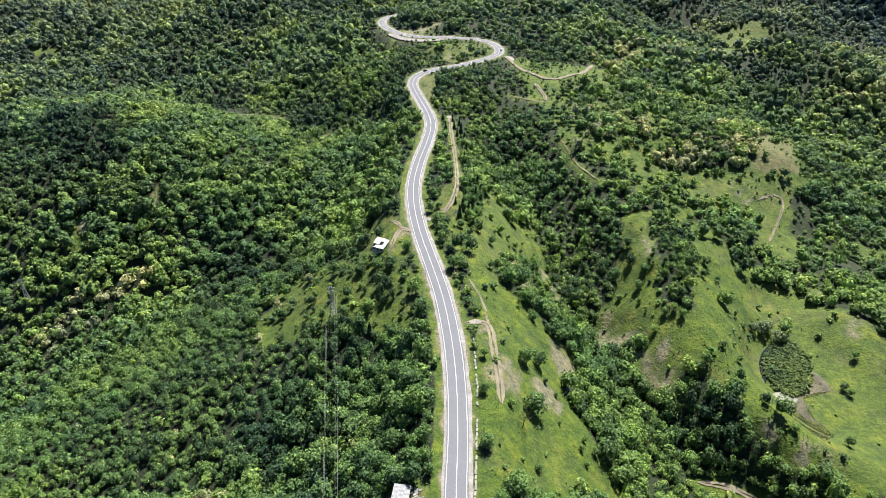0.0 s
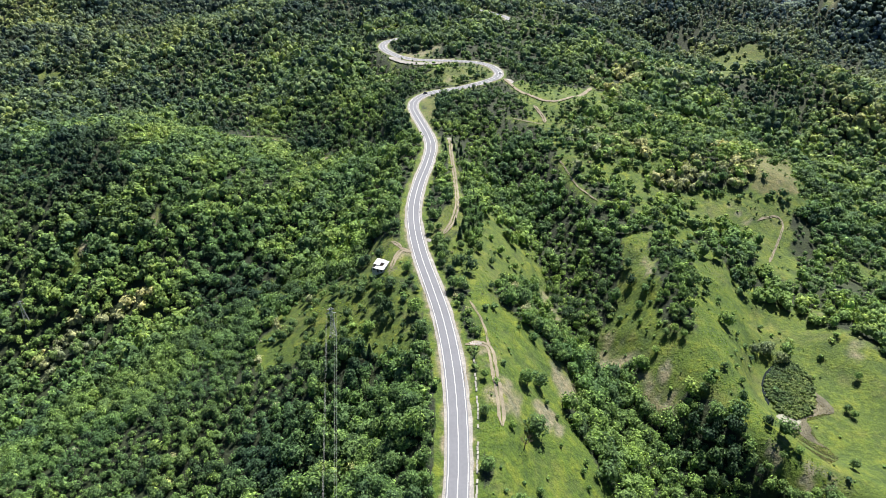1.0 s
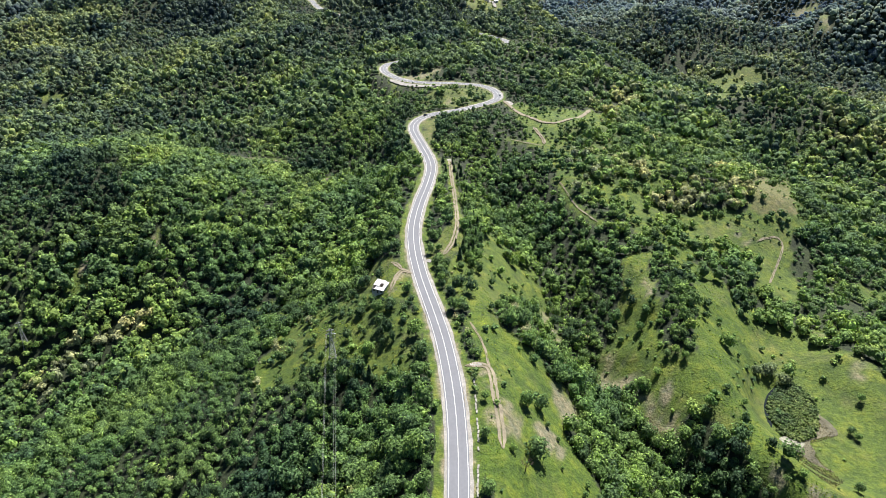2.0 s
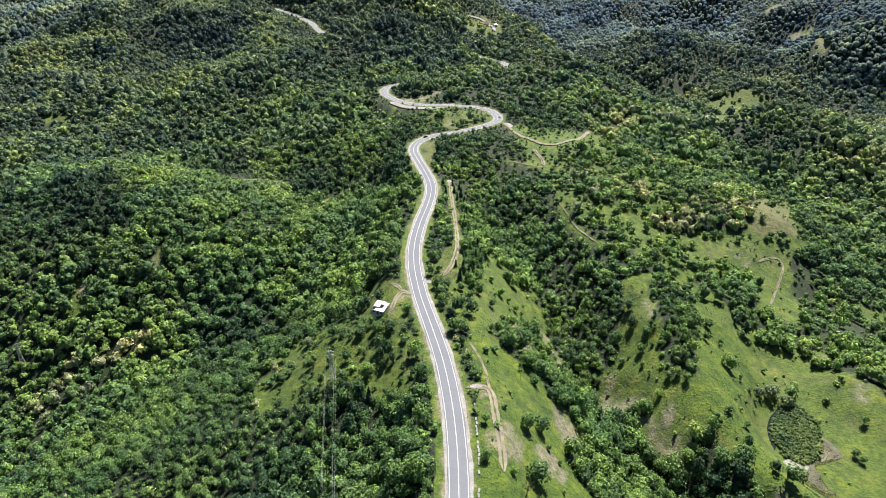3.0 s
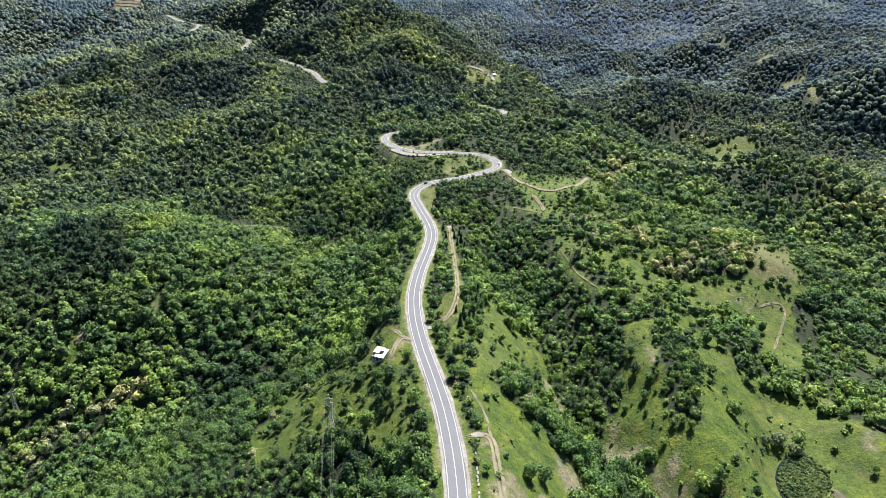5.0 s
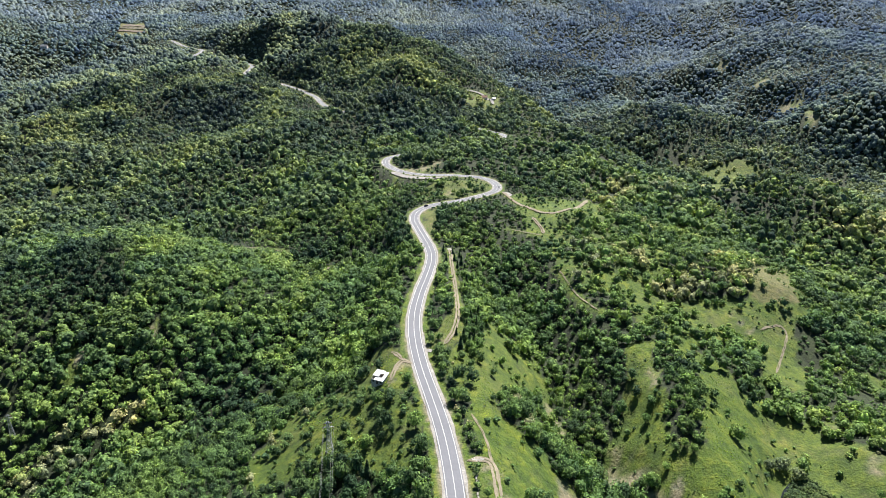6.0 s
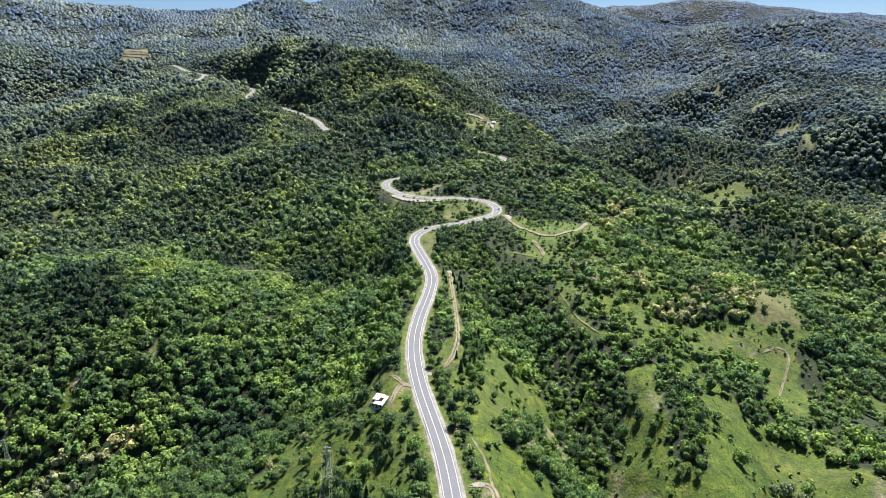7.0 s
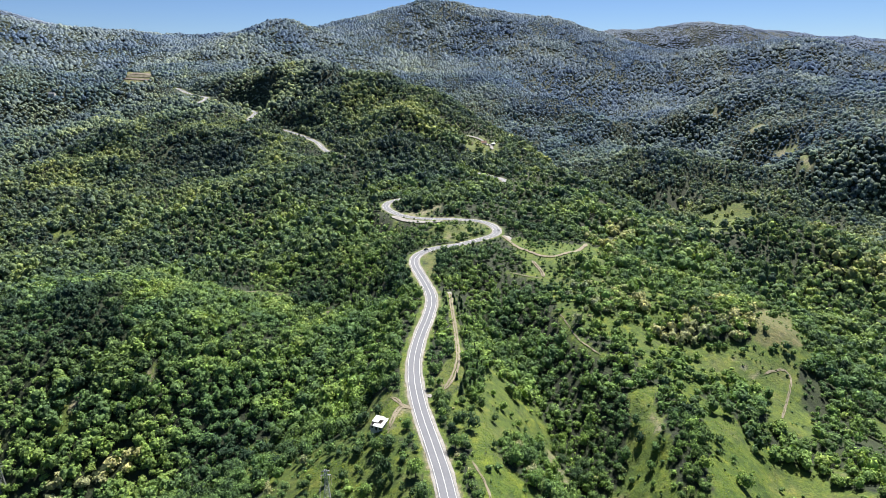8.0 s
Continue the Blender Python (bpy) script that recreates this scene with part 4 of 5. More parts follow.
radius = np.clip(rng.lognormal(-0.25, 0.55, len(x)), 0.3, 2.4)
tall = radius * rng.uniform(1.4, 2.2, len(x))
tint = np.clip(0.5 + 0.2 * fbm(x, y, 30, 78, 2) + rng.normal(0, 0.2, len(x)), 0, 1)
tagged(strew("hillside_bushes", BUSH_SHAPES, x, y, height(x, y) - 0.1 * tall, radius, tall, tint, BROADLEAF, rng), "scattered green bushes and saplings on grassy slopes", "bushes", kind="stuff")


def level(x, y):
    return float(height(np.array([x]), np.array([y]))[0])


def box(bm, lo, hi, turn=0.0):
    """A box from corner to corner, added to a bmesh."""
    r = bmesh.ops.create_cube(bm, size=1)["verts"]
    for v in r:
        v.co = Vector([(a + b) / 2 + c * (b - a) for a, b, c in zip(lo, hi, v.co)])
    if turn:
        bmesh.ops.rotate(bm, verts=r, cent=(0, 0, 0), matrix=Matrix.Rotation(turn, 3, "Z"))
    return r


def bar(bm, a, b, w0, w1=None, sides=4):
    """A straight member from a to b, tapering from w0 to w1."""
    a, b = Vector(a), Vector(b)
    q = (b - a).to_track_quat("Z", "Y")
    w1 = w0 if w1 is None else w1
    rings = []
    for p, w in ((a, w0), (b, w1)):
        rings.append([bm.verts.new(p + q @ Vector((w * math.cos(6.2832 * (k + 0.5) / sides), w * math.sin(6.2832 * (k + 0.5) / sides), 0))) for k in range(sides)])
    for k in range(sides):
        bm.faces.new((rings[0][k], rings[0][(k + 1) % sides], rings[1][(k + 1) % sides], rings[1][k]))
    bm.faces.new(rings[0][::-1])
    bm.faces.new(rings[1])


def root(name, label, category, group="", at=(0, 0, 0), turn=0.0):
    ob = new(name)
    ob.matrix_basis = Matrix.Translation(at) @ Matrix.Rotation(turn, 4, "Z")
    ob.empty_display_size = 0.5
    return tagged(ob, label, category, group)


# ---- single trees ----
def tree_root(name, label, group, shape, mat, tint, limbs=4, crown_name="crown"):
    """A unit tree at the origin: crown radius 1 and height 2, with its trunk and limbs."""
    ob = root(name, label, "tree", group)
    bm = bmesh.new()
    bar(bm, (0, 0, -0.25), (0.02, 0.03, 0.5), 0.085, 0.065, 7)
    bar(bm, (0.02, 0.03, 0.5), (0.0, 0.0, 1.25), 0.065, 0.03, 7)
    for k in range(limbs):
        a = 6.283 * k / max(limbs, 1) + 0.7
        bar(bm, (0.02, 0.02, 0.45 + 0.12 * k), (0.55 * math.cos(a), 0.55 * math.sin(a), 0.95 + 0.1 * k), 0.035, 0.012, 5)
    part("trunk", bm, BARK, ob)
    v, f = shape
    me = mesh_from(crown_name, v, f, mat)
    give(me, "tint", np.full(len(v), tint))
    new(crown_name, me).parent = ob
    return ob


def stand(template, x, y, z, radius, tall, turn):
    m = Matrix.Translation((x, y, z)) @ Matrix.Rotation(turn, 4, "Z") @ Matrix.Diagonal((radius, radius, tall / 2, 1))
    return copy_thing(template, m)


rng = np.random.default_rng(11)
TREES = []
for k in range(12):
    look_of = ("dark green broadleaf tree standing on the slope", "green leafy broadleaf tree on the grassy slope", "bright yellow-green broadleaf tree in the grass")[k % 3]
    TREES.append(tree_root("broadleaf_tree", look_of, "trees on the open slopes", crown_shape(rng, 380, 12, 0.125, 0.70), BROADLEAF, (0.25, 0.5, 0.72)[k % 3] + 0.03 * (k // 3)))
def clear_of_road(x, y):
    """The place itself, or the nearest one off the road's verge."""
    k = int(((ROAD[:, 0] - x) ** 2 + (ROAD[:, 1] - y) ** 2).argmin())
    away = Vector((x - ROAD[k, 0], y - ROAD[k, 1]))
    return (x, y) if away.length > 9.5 else tuple(Vector(ROAD[k, :2]) + away.normalized() * 9.5)


LONE_BROADLEAF = [(*clear_of_road(x, y), h) for x, y, h in LONE_BROADLEAF + MORE_BROADLEAF]
LONE_CONIFER = [(*clear_of_road(x, y), h) for x, y, h in LONE_CONIFER]
spots = [(x, y, level(x, y), 0.42 * h, h) for x, y, h in LONE_BROADLEAF] + [tuple(map(float, q)) for q in LONE]
for k, (x, y, z, radius, tall) in enumerate(spots[len(TREES):]):
    stand(TREES[k % len(TREES)], x, y, z, radius, tall, rng.uniform(0, 6.28))
for template, (x, y, z, radius, tall) in zip(TREES, spots):
    template.matrix_basis = Matrix.Translation((x, y, z)) @ Matrix.Diagonal((radius, radius, tall / 2, 1))
CONIFERS = [tree_root("conifer", "dark green young conifer beside the old track", "conifers along the old track", needle_shape(rng, 9, 14), NEEDLE, 0.3 + 0.2 * k, 0) for k in range(3)]
for k, (x, y, h) in enumerate(LONE_CONIFER[3:]):
    stand(CONIFERS[k % 3], x, y, level(x, y), 0.29 * h * rng.uniform(0.85, 1.15), h, rng.uniform(0, 6.28))
for template, (x, y, h) in zip(CONIFERS, LONE_CONIFER):
    template.matrix_basis = Matrix.Translation((x, y, level(x, y))) @ Matrix.Diagonal((0.29 * h, 0.29 * h, h / 2, 1))
willow = tree_root("willow", "silvery grey-green willow at the edge of the pond", "willows by the pond", crown_shape(rng, 420, 12, 0.12, 0.62), WILLOW, 0.5)
wx, wy = np.mean(POND, axis=0)
for k, (dx, dy, r, h) in enumerate(((13, 12, 4.0, 7.5), (0, 15, 3.0, 5.5), (10, 19, 3.2, 7.0), (6, 16, 4.2, 8.5))):
    m = Matrix.Translation((wx + dx, wy + dy, level(wx + dx, wy + dy) - 0.4)) @ Matrix.Diagonal((r, r, h / 2, 1))
    if k < 3:
        copy_thing(willow, m)
    else:
        willow.matrix_basis = m

# a leafless tree on the flank
dx, dy = 29.0, 158.0
dead = root("dead_tree", "bare grey leafless tree on the meadow slope", "tree", at=(dx, dy, level(dx, dy)))
bm = bmesh.new()
bar(bm, (0, 0, -0.3), (0.2, 0.1, 2.6), 0.22, 0.15, 7)
part("trunk", bm, BARK, dead)
for k in range(9):
    a = k * 2.4
    bm = bmesh.new()
    tip = (1.9 * math.cos(a) + 0.2, 1.9 * math.sin(a), 3.6 + 0.25 * k)
    bar(bm, (0.2, 0.1, 1.8 + 0.09 * k), tip, 0.09, 0.03, 5)
    for j in range(4):
        b = a + 0.7 * (j - 1.5)
        bar(bm, tuple(0.35 * p + 0.65 * q for p, q in zip((0.2, 0.1, 2.2), tip)), (tip[0] + 0.9 * math.cos(b), tip[1] + 0.9 * math.sin(b), tip[2] + 0.6), 0.035, 0.015, 4)
    part("branch", bm, BARK, dead)


# ---- pond and its reeds ----
def patch(name, outline, z, mat, label, category):
    """A flat sheet with an uneven shore."""
    p = catmull([(*q, 0) for q in outline + outline[:1]], 1.5)[:-1, :2]
    p = p + np.c_[fbm(p[:, 0], p[:, 1], 5, 3), fbm(p[:, 0], p[:, 1], 5, 4)]
    bm = bmesh.new()
    bm.faces.new([bm.verts.new((*q, z)) for q in p])
    bmesh.ops.recalc_face_normals(bm, faces=bm.faces[:])
    if bm.faces[:][0].normal.z < 0:
        bmesh.ops.reverse_faces(bm, faces=bm.faces[:])
    me = bpy.data.meshes.new(name)
    bm.to_mesh(me)
    bm.free()
    me.materials.append(mat)
    return tagged(new(name, me), label, category, kind="structure")


WATER_Z = -51.9
patch("pond", POND, WATER_Z + 0.15, WATER, "small dark pond overgrown with reeds", "pond")
patch("mud_flat", MUD_FLAT, WATER_Z + 0.2, MUD, "pale dried mud at the edge of the reeds", "mud")


def blades(name, outline, spacing, tall, mat, label, seed, tufts=5):
    """A bed of upright tufts within an outline."""
    g = np.random.default_rng(seed)
    o = np.array(outline)
    gx, gy = np.meshgrid(np.arange(o[:, 0].min(), o[:, 0].max(), spacing), np.arange(o[:, 1].min(), o[:, 1].max(), spacing))
    x, y = gx.ravel() + g.uniform(-0.5, 0.5, gx.size) * spacing, gy.ravel() + g.uniform(-0.5, 0.5, gx.size) * spacing
    k = inside(x, y, outline, 1.5)
    x, y = x[k], y[k]
    low = height(x, y)
    k = np.hypot(height(x + 1.5, y) - low, height(x, y + 1.5) - low) < 1.0
    x, y = x[k], y[k]
    shapes = []
    for _ in range(5):
        v, f = [], []
        for b in range(tufts):
            a, s = g.uniform(0, 6.28), g.uniform(0.3, 1.0)
            v += [(0.35 * math.cos(a + 1.4), 0.35 * math.sin(a + 1.4), 0), (0.35 * math.cos(a - 1.4), 0.35 * math.sin(a - 1.4), 0), (s * math.cos(a), s * math.sin(a), g.uniform(1.0, 2.0))]
            f.append((3 * b, 3 * b + 1, 3 * b + 2))
        shapes.append((np.array(v, float), np.array(f)))
    size = 0.6 * spacing * g.uniform(0.7, 1.3, len(x)) * np.clip(1 + 0.5 * fbm(x, y, 5, seed, 2), 0.5, 1.6)
    return tagged(strew(name, shapes, x, y, height(x, y) - 0.1, size, tall * g.uniform(0.6, 1.3, len(x)), g.uniform(0, 1, len(x)), mat, g), label, "plants", kind="stuff")


x, y = (v.ravel() for v in np.meshgrid(np.arange(120, 260, 1.35), np.arange(150, 320, 1.35)))
x, y = x + rng.uniform(-0.6, 0.6, len(x)), y + rng.uniform(-0.6, 0.6, len(x))
k = inside(x, y, REED_ISLAND, 2.0)
x, y = x[k], y[k]
tagged(strew("reed_bed", BUSH_SHAPES, x, y, height(x, y) - 0.3, rng.uniform(0.8, 1.7, len(x)), rng.uniform(1.2, 2.6, len(x)), rng.uniform(0, 1, len(x)), REED, rng), "tall green reeds and sedge filling the pond", "plants", kind="stuff")
patch("bog", DEAD_REEDS, WATER_Z + 0.06, BOG, "dark wet ground under dead reeds", "bog")
blades("dead_reed_bed", DEAD_REEDS, 0.5, 0.6, DEAD_REED, "flattened pale dead reeds on wet ground", 4, 6)
for seed, (key, spacing, tall) in enumerate((("flank_meadow", 1.0, 0.3), ("spur_a_grass", 1.4, 0.4), ("spur_b_grass", 1.4, 0.4), ("upper_flank", 1.4, 0.4), ("verge_strip", 1.4, 0.5), ("house_clearing", 1.4, 0.5), ("pylon_clearing", 1.3, 0.6))):
    blades("meadow_grass", OPEN[key][2], spacing, tall, GRASS_BLADE, "rough green meadow grass in tufts", 20 + seed, 3)


# strips of turned soil on the terraced field
fx, fy = np.mean(OPEN["terrace_field"][2], axis=0)
for k, (dy, wide, mat) in enumerate(((-38, 10, SOIL), (-12, 14, BOG), (8, 12, SOIL), (26, 16, BOG), (46, 12, SOIL))):
    curve = catmull([(fx - 48 + 6 * k, fy + dy - 18, 0), (fx, fy + dy, 0), (fx + 44, fy + dy + 22, 0)], 4.0)
    tagged(new("field_strip", ribbon("field_strip", curve, -wide / 2, wide / 2, 2.0 + 0.02 * k, mat, 1.5, k, True)), "strip of brown turned soil on the terraced field", "field", kind="structure")


# ---- the broken kerb along the road ----
kerb = root("stone_kerb", "broken row of pale concrete kerb blocks beside the road", "kerb")
line = catmull([(12.3, 196, 0), (12.4, 181, 0), (12.4, 163, 0), (11.5, 147, 0), (10.5, 133, 0), (9.2, 112, 0)], 1.9)
bm = bmesh.new()
box(bm, (-0.32, -0.85, -0.3), (0.32, 0.85, 0.4))
bmesh.ops.bevel(bm, geom=bm.edges[:], offset=0.05, segments=1)
first = part("kerb_block", bm, CONCRETE, kerb)
g = random.Random(8)
for k, (p, q) in enumerate(zip(line[:-1], line[1:])):
    if g.random() < 0.16:
        continue
    ob = first if k == 0 else new("kerb_block", first.data)
    ob.parent = kerb
    ob.matrix_basis = pose(p[0] + g.uniform(-0.15, 0.15), p[1], level(p[0], p[1]) + g.uniform(-0.1, 0.1), g.uniform(-6, 6), g.uniform(-8, 8), math.degrees(math.atan2(p[0] - q[0], q[1] - p[1])) + g.uniform(-7, 7))


# ---- houses ----
def sheet(bm, x0, x1, y0, y1, z0, z1, waves=7):
    """A corrugated sheet sloping from y0 to y1."""
    n = waves * 4
    rows = []
    for y, z in ((y0, z0), (y1, z1)):
        rows.append([[bm.verts.new((x0 + (x1 - x0) * k / n, y, z + 0.03 * math.sin(6.2832 * k / 4) - t)) for k in range(n + 1)] for t in (0, 0.02)])
    for k in range(n):
        bm.faces.new((rows[0][0][k], rows[0][0][k + 1], rows[1][0][k + 1], rows[1][0][k]))
        bm.faces.new((rows[1][1][k], rows[1][1][k + 1], rows[0][1][k + 1], rows[0][1][k]))


def sheet_house(at, turn, wide, deep, low, high, label, missing=(), wall=WHITE_WALL, step=0.0):
    """A small house under one slope of loose roofing sheets."""
    ob = root("cottage", label, "house", at=at, turn=turn)
    x, y = wide / 2 - 0.25, deep / 2 - 0.3
    for lo, hi in (((-x, -y, -2.5), (x, -y + 0.25, low - 0.1)), ((-x, y - 0.25, -2.5), (x, y, high - 0.15))):
        bm = bmesh.new()
        box(bm, lo, hi)
        part("wall", bm, wall, ob)
    for s in (-1, 1):
        bm = bmesh.new()
        r = box(bm, (s * x - 0.125, -y + 0.25, -2.5), (s * x + 0.125, y - 0.25, low - 0.1))
        for v in r:
            if v.co.z > 0 and v.co.y > 0:
                v.co.z = high - 0.2
        part("wall", bm, wall, ob)
    bm = bmesh.new()
    box(bm, (-0.5, -y - 0.03, 0), (0.5, -y + 0.02, 1.95))
    door = part("door", bm, DARK_WOOD, ob, "dark wooden plank door")
    bm = bmesh.new()
    bar(bm, (0.38, -y - 0.08, 0.95), (0.38, -y - 0.08, 1.1), 0.02)
    part("door_handle", bm, STEEL, door, "small metal door handle")
    for s in (-1, 1):
        bm = bmesh.new()
        box(bm, (s * wide * 0.3 - 0.45, -y - 0.03, 0.9), (s * wide * 0.3 + 0.45, -y + 0.02, 1.8))
        window = part("window", bm, CAR_GLASS, ob, "small dark window")
        for lo, hi in (((-0.52, 0.83), (0.52, 0.9)), ((-0.52, 1.8), (0.52, 1.87)), ((-0.52, 0.9), (-0.45, 1.8)), ((0.45, 0.9), (0.52, 1.8))):
            bm = bmesh.new()
            box(bm, (s * wide * 0.3 + lo[0], -y - 0.06, lo[1]), (s * wide * 0.3 + hi[0], -y - 0.0, hi[1]))
            part("window_frame", bm, DARK_WOOD, window)
    nx, ny = max(3, int(wide / 1.6)), 3
    for i in range(nx):
        for j in range(ny):
            if (i, j) in missing:
                continue
            bm = bmesh.new()
            x0, x1 = -wide / 2 + wide * i / nx, -wide / 2 + wide * (i + 1) / nx + 0.08
            y0, y1 = -deep / 2 + deep * j / ny, -deep / 2 + deep * (j + 1) / ny + 0.12
            lift = 0.02 * ((i + j) % 2) + 0.03 * j + (step if j > 0 and i < nx - 1 else 0)
            f = lambda v: low + (high - low) * (v + deep / 2) / deep
            sheet(bm, x0, x1, y0, y1, f(y0) + lift, f(y1) + lift, 6)
            part("roof_sheet", bm, ROOF_SHEET, ob)
    for i in range(4):
        bm = bmesh.new()
        xx = -wide / 2 + 0.3 + (wide - 0.6) * i / 3
        bar(bm, (xx, -deep / 2 + 0.1, low - 0.09), (xx, deep / 2 - 0.1, high - 0.09), 0.07)
        part("rafter", bm, DARK_WOOD, ob)
        if step and i < 3:
            bm = bmesh.new()
            bar(bm, (xx, -deep / 6 + 0.1, low + (high - low) / 3 + step - 0.12), (xx, deep / 2 - 0.1, high + step - 0.12), 0.2)
            part("rafter", bm, DARK_WOOD, ob)
    return ob


hx, hy = -31.5, 268.0
sheet_house((hx, hy, level(hx, hy) + 0.2), radians(-24), 6.8, 6.6, 2.3, 3.6, "small white cottage with a patched pale sheet roof", ((0, 0), (2, 1)), step=0.4)
sheet_house((-12.8, 120.6, level(-12.8, 120.6)), radians(-8), 5.2, 6.5, 2.3, 2.9, "low white shed with a plain pale sheet roof")
tx, ty = -8.2, 121.5
tarp = root("rubble_heap", "heap of pale boards and rubble beside the shed", "rubble", at=(tx, ty, level(tx, ty)))
g = random.Random(3)
for k in range(26):
    bm = bmesh.new()
    box(bm, (-0.5 * g.uniform(0.4, 1.6), -0.25, -0.04), (0.5 * g.uniform(0.4, 1.6), 0.25 * g.uniform(0.6, 1.6), 0.05))
    ob = part("board", bm, (CONCRETE, ROOF_SHEET, DARK_WOOD)[k % 3], tarp)
    ob.matrix_basis = pose(g.uniform(-1.6, 1.6), g.uniform(-2.4, 2.4), 0.15 + 0.035 * k, g.uniform(-25, 25), g.uniform(-25, 25), g.uniform(0, 180))


def gable_house(at, turn, wide, deep, eaves, ridge, label, roof=TILE_ROOF):
    ob = root("farmhouse", label, "house", at=at, turn=turn)
    x, y = wide / 2, deep / 2
    bm = bmesh.new()
    v = [bm.verts.new(c) for c in ((-x, -y, -2), (x, -y, -2), (x, y, -2), (-x, y, -2), (-x, -y, eaves), (x, -y, eaves), (x, y, eaves), (-x, y, eaves), (-x, 0, ridge), (x, 0, ridge))]
    for f in ((0, 1, 5, 4), (1, 2, 6, 9, 5), (2, 3, 7, 6), (3, 0, 4, 8, 7)):
        bm.faces.new([v[i] for i in f])
    part("wall", bm, WHITE_WALL, ob)
    for s in (-1, 1):
        bm = bmesh.new()
        e = 0.5
        drop = (ridge - eaves) * e / y
        top = [(-x - e, 0, ridge + 0.12), (x + e, 0, ridge + 0.12), (x + e, s * (y + e), eaves - drop + 0.12), (-x - e, s * (y + e), eaves - drop + 0.12)]
        a = [bm.verts.new(c) for c in top]
        b = [bm.verts.new((c[0], c[1], c[2] - 0.15)) for c in top]
        bm.faces.new(a), bm.faces.new(b[::-1])
        for k in range(4):
            bm.faces.new((a[k], b[k], b[(k + 1) % 4], a[(k + 1) % 4]))
        bmesh.ops.recalc_face_normals(bm, faces=bm.faces[:])
        part("roof_slope", bm, roof, ob)
    bm = bmesh.new()
    box(bm, (x * 0.4, -0.9, ridge - 0.8), (x * 0.4 + 0.6, -0.3, ridge + 0.9))
    part("chimney", bm, CONCRETE, ob)
    for k in (-1, 0, 1):
        bm = bmesh.new()
        box(bm, (k * wide * 0.3 - 0.5, -y - 0.04, 1.0 if k else 0), (k * wide * 0.3 + 0.5, -y + 0.02, 2.2))
        part("window" if k else "door", bm, CAR_GLASS if k else DARK_WOOD, ob)
    return ob


gable_house((73, 1142, level(73, 1142)), 0.3, 10, 8, 4.5, 7.5, "dark-roofed farmhouse in a hillside yard")
gable_house((50, 1135, level(50, 1135)), -0.2, 7, 5, 2.6, 4.2, "small dark-roofed barn beside the farmyard")
gable_house((88, 1112, level(88, 1112)), 0.5, 6, 4, 2.4, 3.6, "low pale-roofed shed by the farm track", ROOF_SHEET)
gable_house((-1082, 1790, level(-1082, 1790) + 3), 0.1, 16, 10, 5, 9, "white house with a pale roof among trees", ROOF_SHEET)
gable_house((-517, 1397, level(-517, 1397) + 2), 0.2, 12, 7, 3.5, 6, "long low pale-roofed barn above the woods", ROOF_SHEET)


# ---- power line ----
def pylon(at, turn, tall, label):
    """A steel lattice mast with three pairs of arms."""
    ob = root("power_pylon", label, "pylon", at=at, turn=turn)
    foot, head = 1.7, 0.55
    half = lambda z: foot + (head - foot) * min(1, z / (tall * 0.72))
    corners = ((-1, -1), (1, -1), (1, 1), (-1, 1))
    for sx, sy in corners:
        bm = bmesh.new()
        bar(bm, (sx * foot, sy * foot, -0.8), (sx * head, sy * head, tall * 0.72), 0.13)
        bar(bm, (sx * head, sy * head, tall * 0.72), (sx * head * 0.6, sy * head * 0.6, tall), 0.11)
        leg = part("leg", bm, STEEL, ob)
        bm = bmesh.new()
        box(bm, (sx * foot - 0.45, sy * foot - 0.45, -1.2), (sx * foot + 0.45, sy * foot + 0.45, 0.15))
        part("footing", bm, CONCRETE, leg, "square concrete footing")
    for k in range(4):
        (ax, ay), (bx, by) = corners[k], corners[(k + 1) % 4]
        bm = bmesh.new()
        n = 8
        for j in range(n):
            z0, z1 = tall * j / n, tall * (j + 1) / n
            h0, h1 = half(z0), half(z1)
            bar(bm, (ax * h0, ay * h0, z0), (bx * h1, by * h1, z1), 0.06)
            bar(bm, (bx * h0, by * h0, z0), (ax * h1, ay * h1, z1), 0.06)
            bar(bm, (ax * h1, ay * h1, z1), (bx * h1, by * h1, z1), 0.05)
        part("bracing", bm, STEEL, ob)
    for z, reach in ((tall - 0.6, 1.7), (tall - 2.6, 2.3)):
        for s in (-1, 1):
            bm = bmesh.new()
            bar(bm, (s * 0.4, -0.35, z), (s * reach, 0, z + 0.1), 0.08)
            bar(bm, (s * 0.4, 0.35, z), (s * reach, 0, z + 0.1), 0.08)
            bar(bm, (s * 0.4, 0, z + 0.7), (s * reach, 0, z + 0.1), 0.07)
            part("cross_arm", bm, STEEL, ob)
            bm = bmesh.new()
            for j in range(5):
                bar(bm, (s * reach, 0, z - 0.2 * j), (s * reach, 0, z - 0.2 * j - 0.12), 0.14, 0.09, 8)
            part("insulator", bm, CERAMIC, ob)
    return ob


px, py = -50.3, 228.5
pz = level(px, py)
pylon((px, py, pz), radians(8), 16.5, "grey steel lattice power pylon on the wooded slope")
lx, ly = -269.0, 327.0
pylon((lx, ly, level(lx, ly)), radians(30), 19.0, "bluish steel lattice power pylon above the forest")
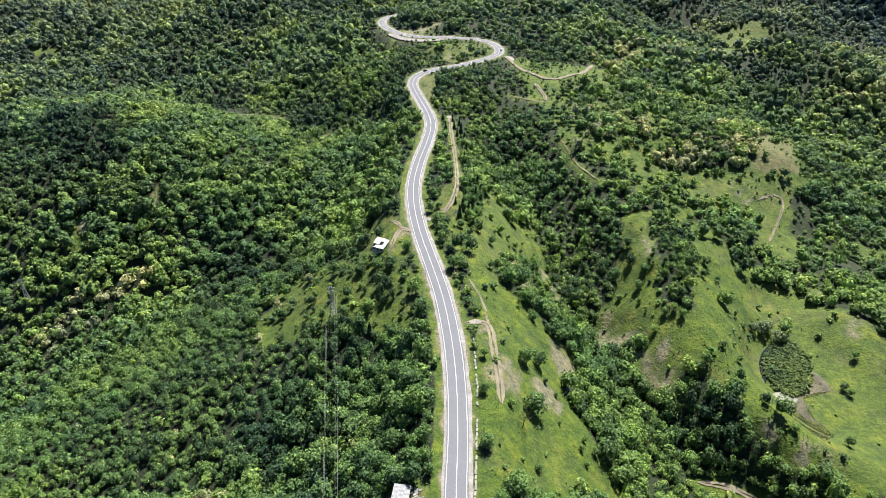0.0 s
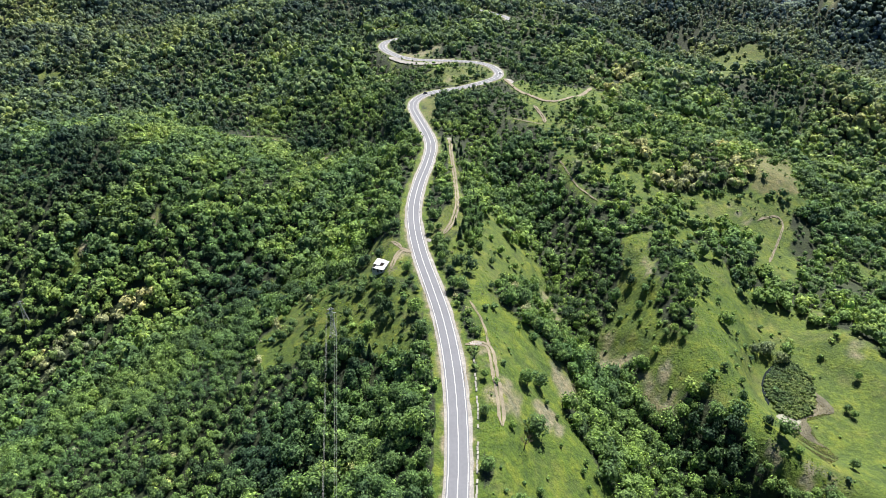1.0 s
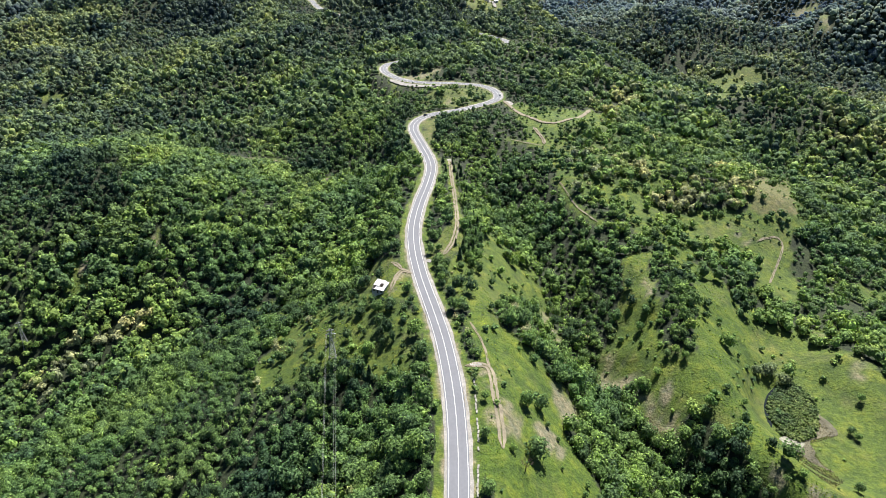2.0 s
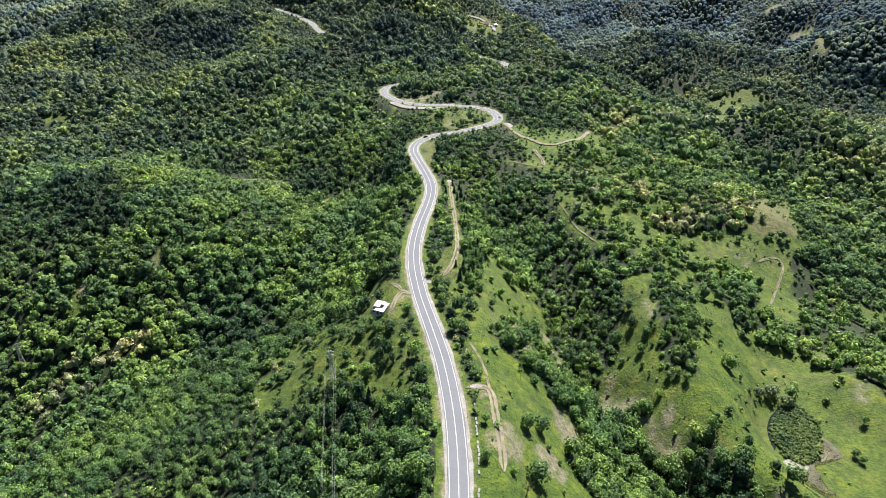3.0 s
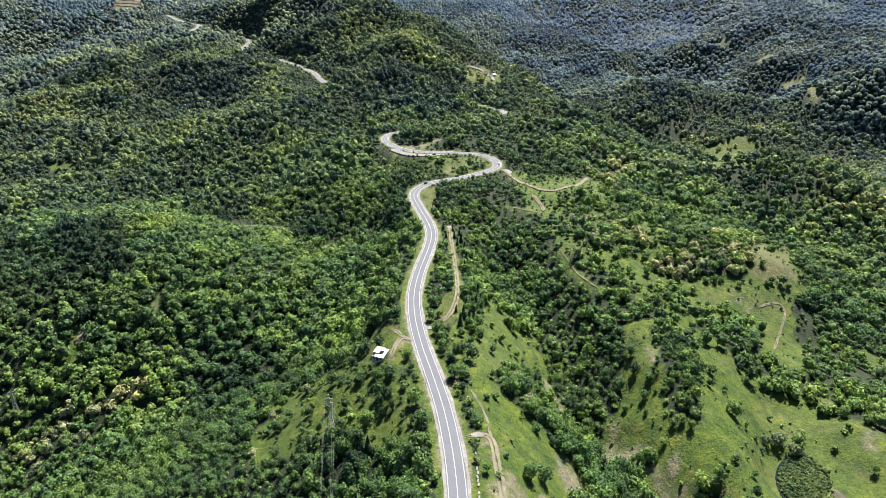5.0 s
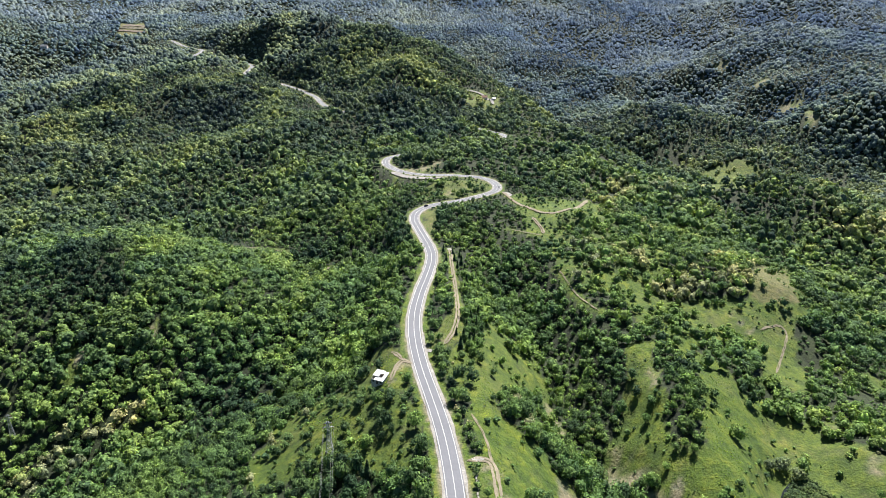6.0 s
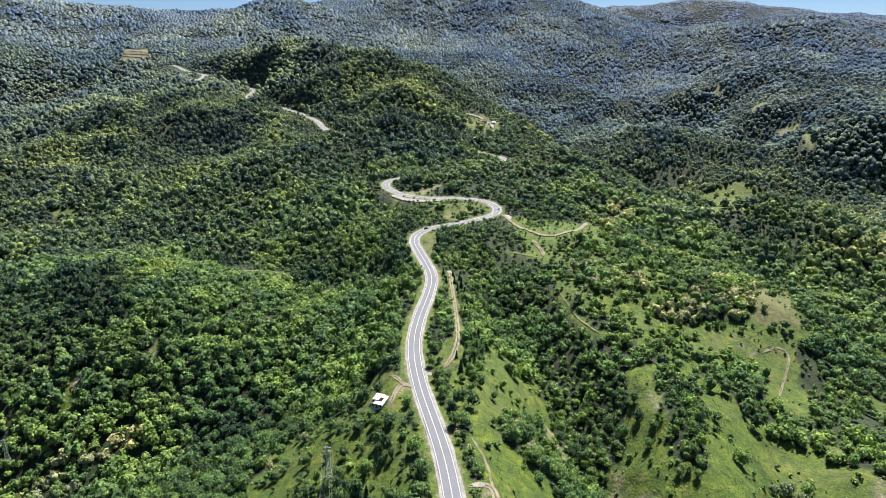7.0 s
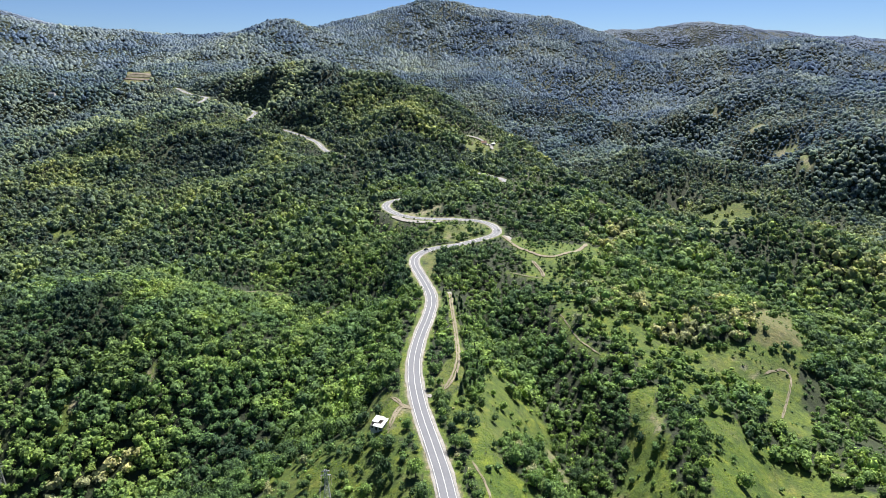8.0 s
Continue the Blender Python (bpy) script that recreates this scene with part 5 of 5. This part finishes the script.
for dx, dz in ((-2.3, 12.8), (2.3, 12.8), (-1.7, 14.8), (1.7, 14.8)):
    a, b = Vector((px + dx, py, pz + dz)), Vector((-25 + dx, 55, -14 + dz))
    bm = bmesh.new()
    n = 24
    p = [a.lerp(b, k / n) - Vector((0, 0, 10.0 * (k / n) * (1 - k / n))) for k in range(n + 1)]
    for q0, q1 in zip(p[:-1], p[1:]):
        bar(bm, q0, q1, 0.022)
    me = bpy.data.meshes.new("power_cable")
    bm.to_mesh(me)
    bm.free()
    me.materials.append(WIRE)
    tagged(new("power_cable", me), "bright metal overhead cable hanging from the pylon", "cable", "cables of the power line")


# a concrete slab at the end of the old track
sx, sy = 4.5, 446.0
slab = tagged(new("concrete_slab"), "pale broken concrete slab beside the old track", "slab")
slab.matrix_basis = pose(sx, sy, level(sx, sy), 0, 0, 12)
for k in range(3):
    bm = bmesh.new()
    box(bm, (-1.6 + 0.1 * k, -2.4 + 1.6 * k, -0.4), (1.6, -0.9 + 1.6 * k, 0.45 - 0.08 * k))
    bmesh.ops.bevel(bm, geom=bm.edges[:], offset=0.06, segments=1, affect="EDGES")
    part("slab_piece", bm, CONCRETE, slab)


# ---- cars ----
def car(at, turn, paint, label):
    ob = root("car", label, "car", at=at, turn=turn)
    bm = bmesh.new()
    prof = ((-2.1, 0.35), (-2.15, 0.8), (-1.9, 0.95), (-0.9, 1.0), (1.0, 1.0), (1.95, 0.92), (2.15, 0.7), (2.1, 0.35))
    for s in (-0.85, 0.85):
        [bm.verts.new((s, y, z)) for y, z in prof]
    bm.verts.ensure_lookup_table()
    n = len(prof)
    v = bm.verts
    bm.faces.new([v[k] for k in range(n)]), bm.faces.new([v[n + k] for k in range(n)][::-1])
    for k in range(n):
        bm.faces.new((v[k], v[n + k], v[n + (k + 1) % n], v[(k + 1) % n]))
    bmesh.ops.recalc_face_normals(bm, faces=bm.faces[:])
    bmesh.ops.bevel(bm, geom=bm.edges[:], offset=0.08, segments=2, affect="EDGES")
    part("body", bm, paint, ob)
    for name, mat, inset, z0, z1 in (("cabin_glass", CAR_GLASS, 0.0, 0.96, 1.38), ("roof", paint, 0.3, 1.38, 1.46)):
        bm = bmesh.new()
        r = box(bm, (-0.78, -1.45, z0), (0.78, 0.95, z1))
        for q in r:
            k = 0.0 if q.co.z < 1.2 else 1.0
            if name == "roof":
                k = 1.0
            q.co.x *= 1 - 0.14 * k
            q.co.y = q.co.y * (1 - 0.3 * k)
        bmesh.ops.bevel(bm, geom=bm.edges[:], offset=0.03, segments=1, affect="EDGES")
        part(name, bm, mat, ob)
    for sx in (-0.82, 0.82):
        for sy in (-1.35, 1.35):
            bm = bmesh.new()
            bar(bm, (sx - 0.1, sy, 0.32), (sx + 0.1, sy, 0.32), 0.32, 0.32, 14)
            wheel = part("wheel", bm, TYRE, ob)
            bm = bmesh.new()
            bar(bm, (sx - 0.11, sy, 0.32), (sx + 0.11, sy, 0.32), 0.2, 0.2, 10)
            part("rim", bm, STEEL, wheel)
    return ob


def on_road(x, y, side):
    k = int(((ROAD[:, 0] - x) ** 2 + (ROAD[:, 1] - y) ** 2).argmin())
    d = ROAD[min(k + 1, len(ROAD) - 1)] - ROAD[k - 1]
    a = math.atan2(-d[0], d[1])
    return (ROAD[k, 0] + side * math.cos(a), ROAD[k, 1] + side * math.sin(a), ROAD[k, 2] + 0.1), a


at, turn = on_road(-15, 555, -1.7)
car(at, turn, CAR_DARK, "small dark car driving on the grey road")
at, turn = on_road(55, 618, 1.7)
car(at, turn, CAR_WHITE, "small white car rounding the road bend")
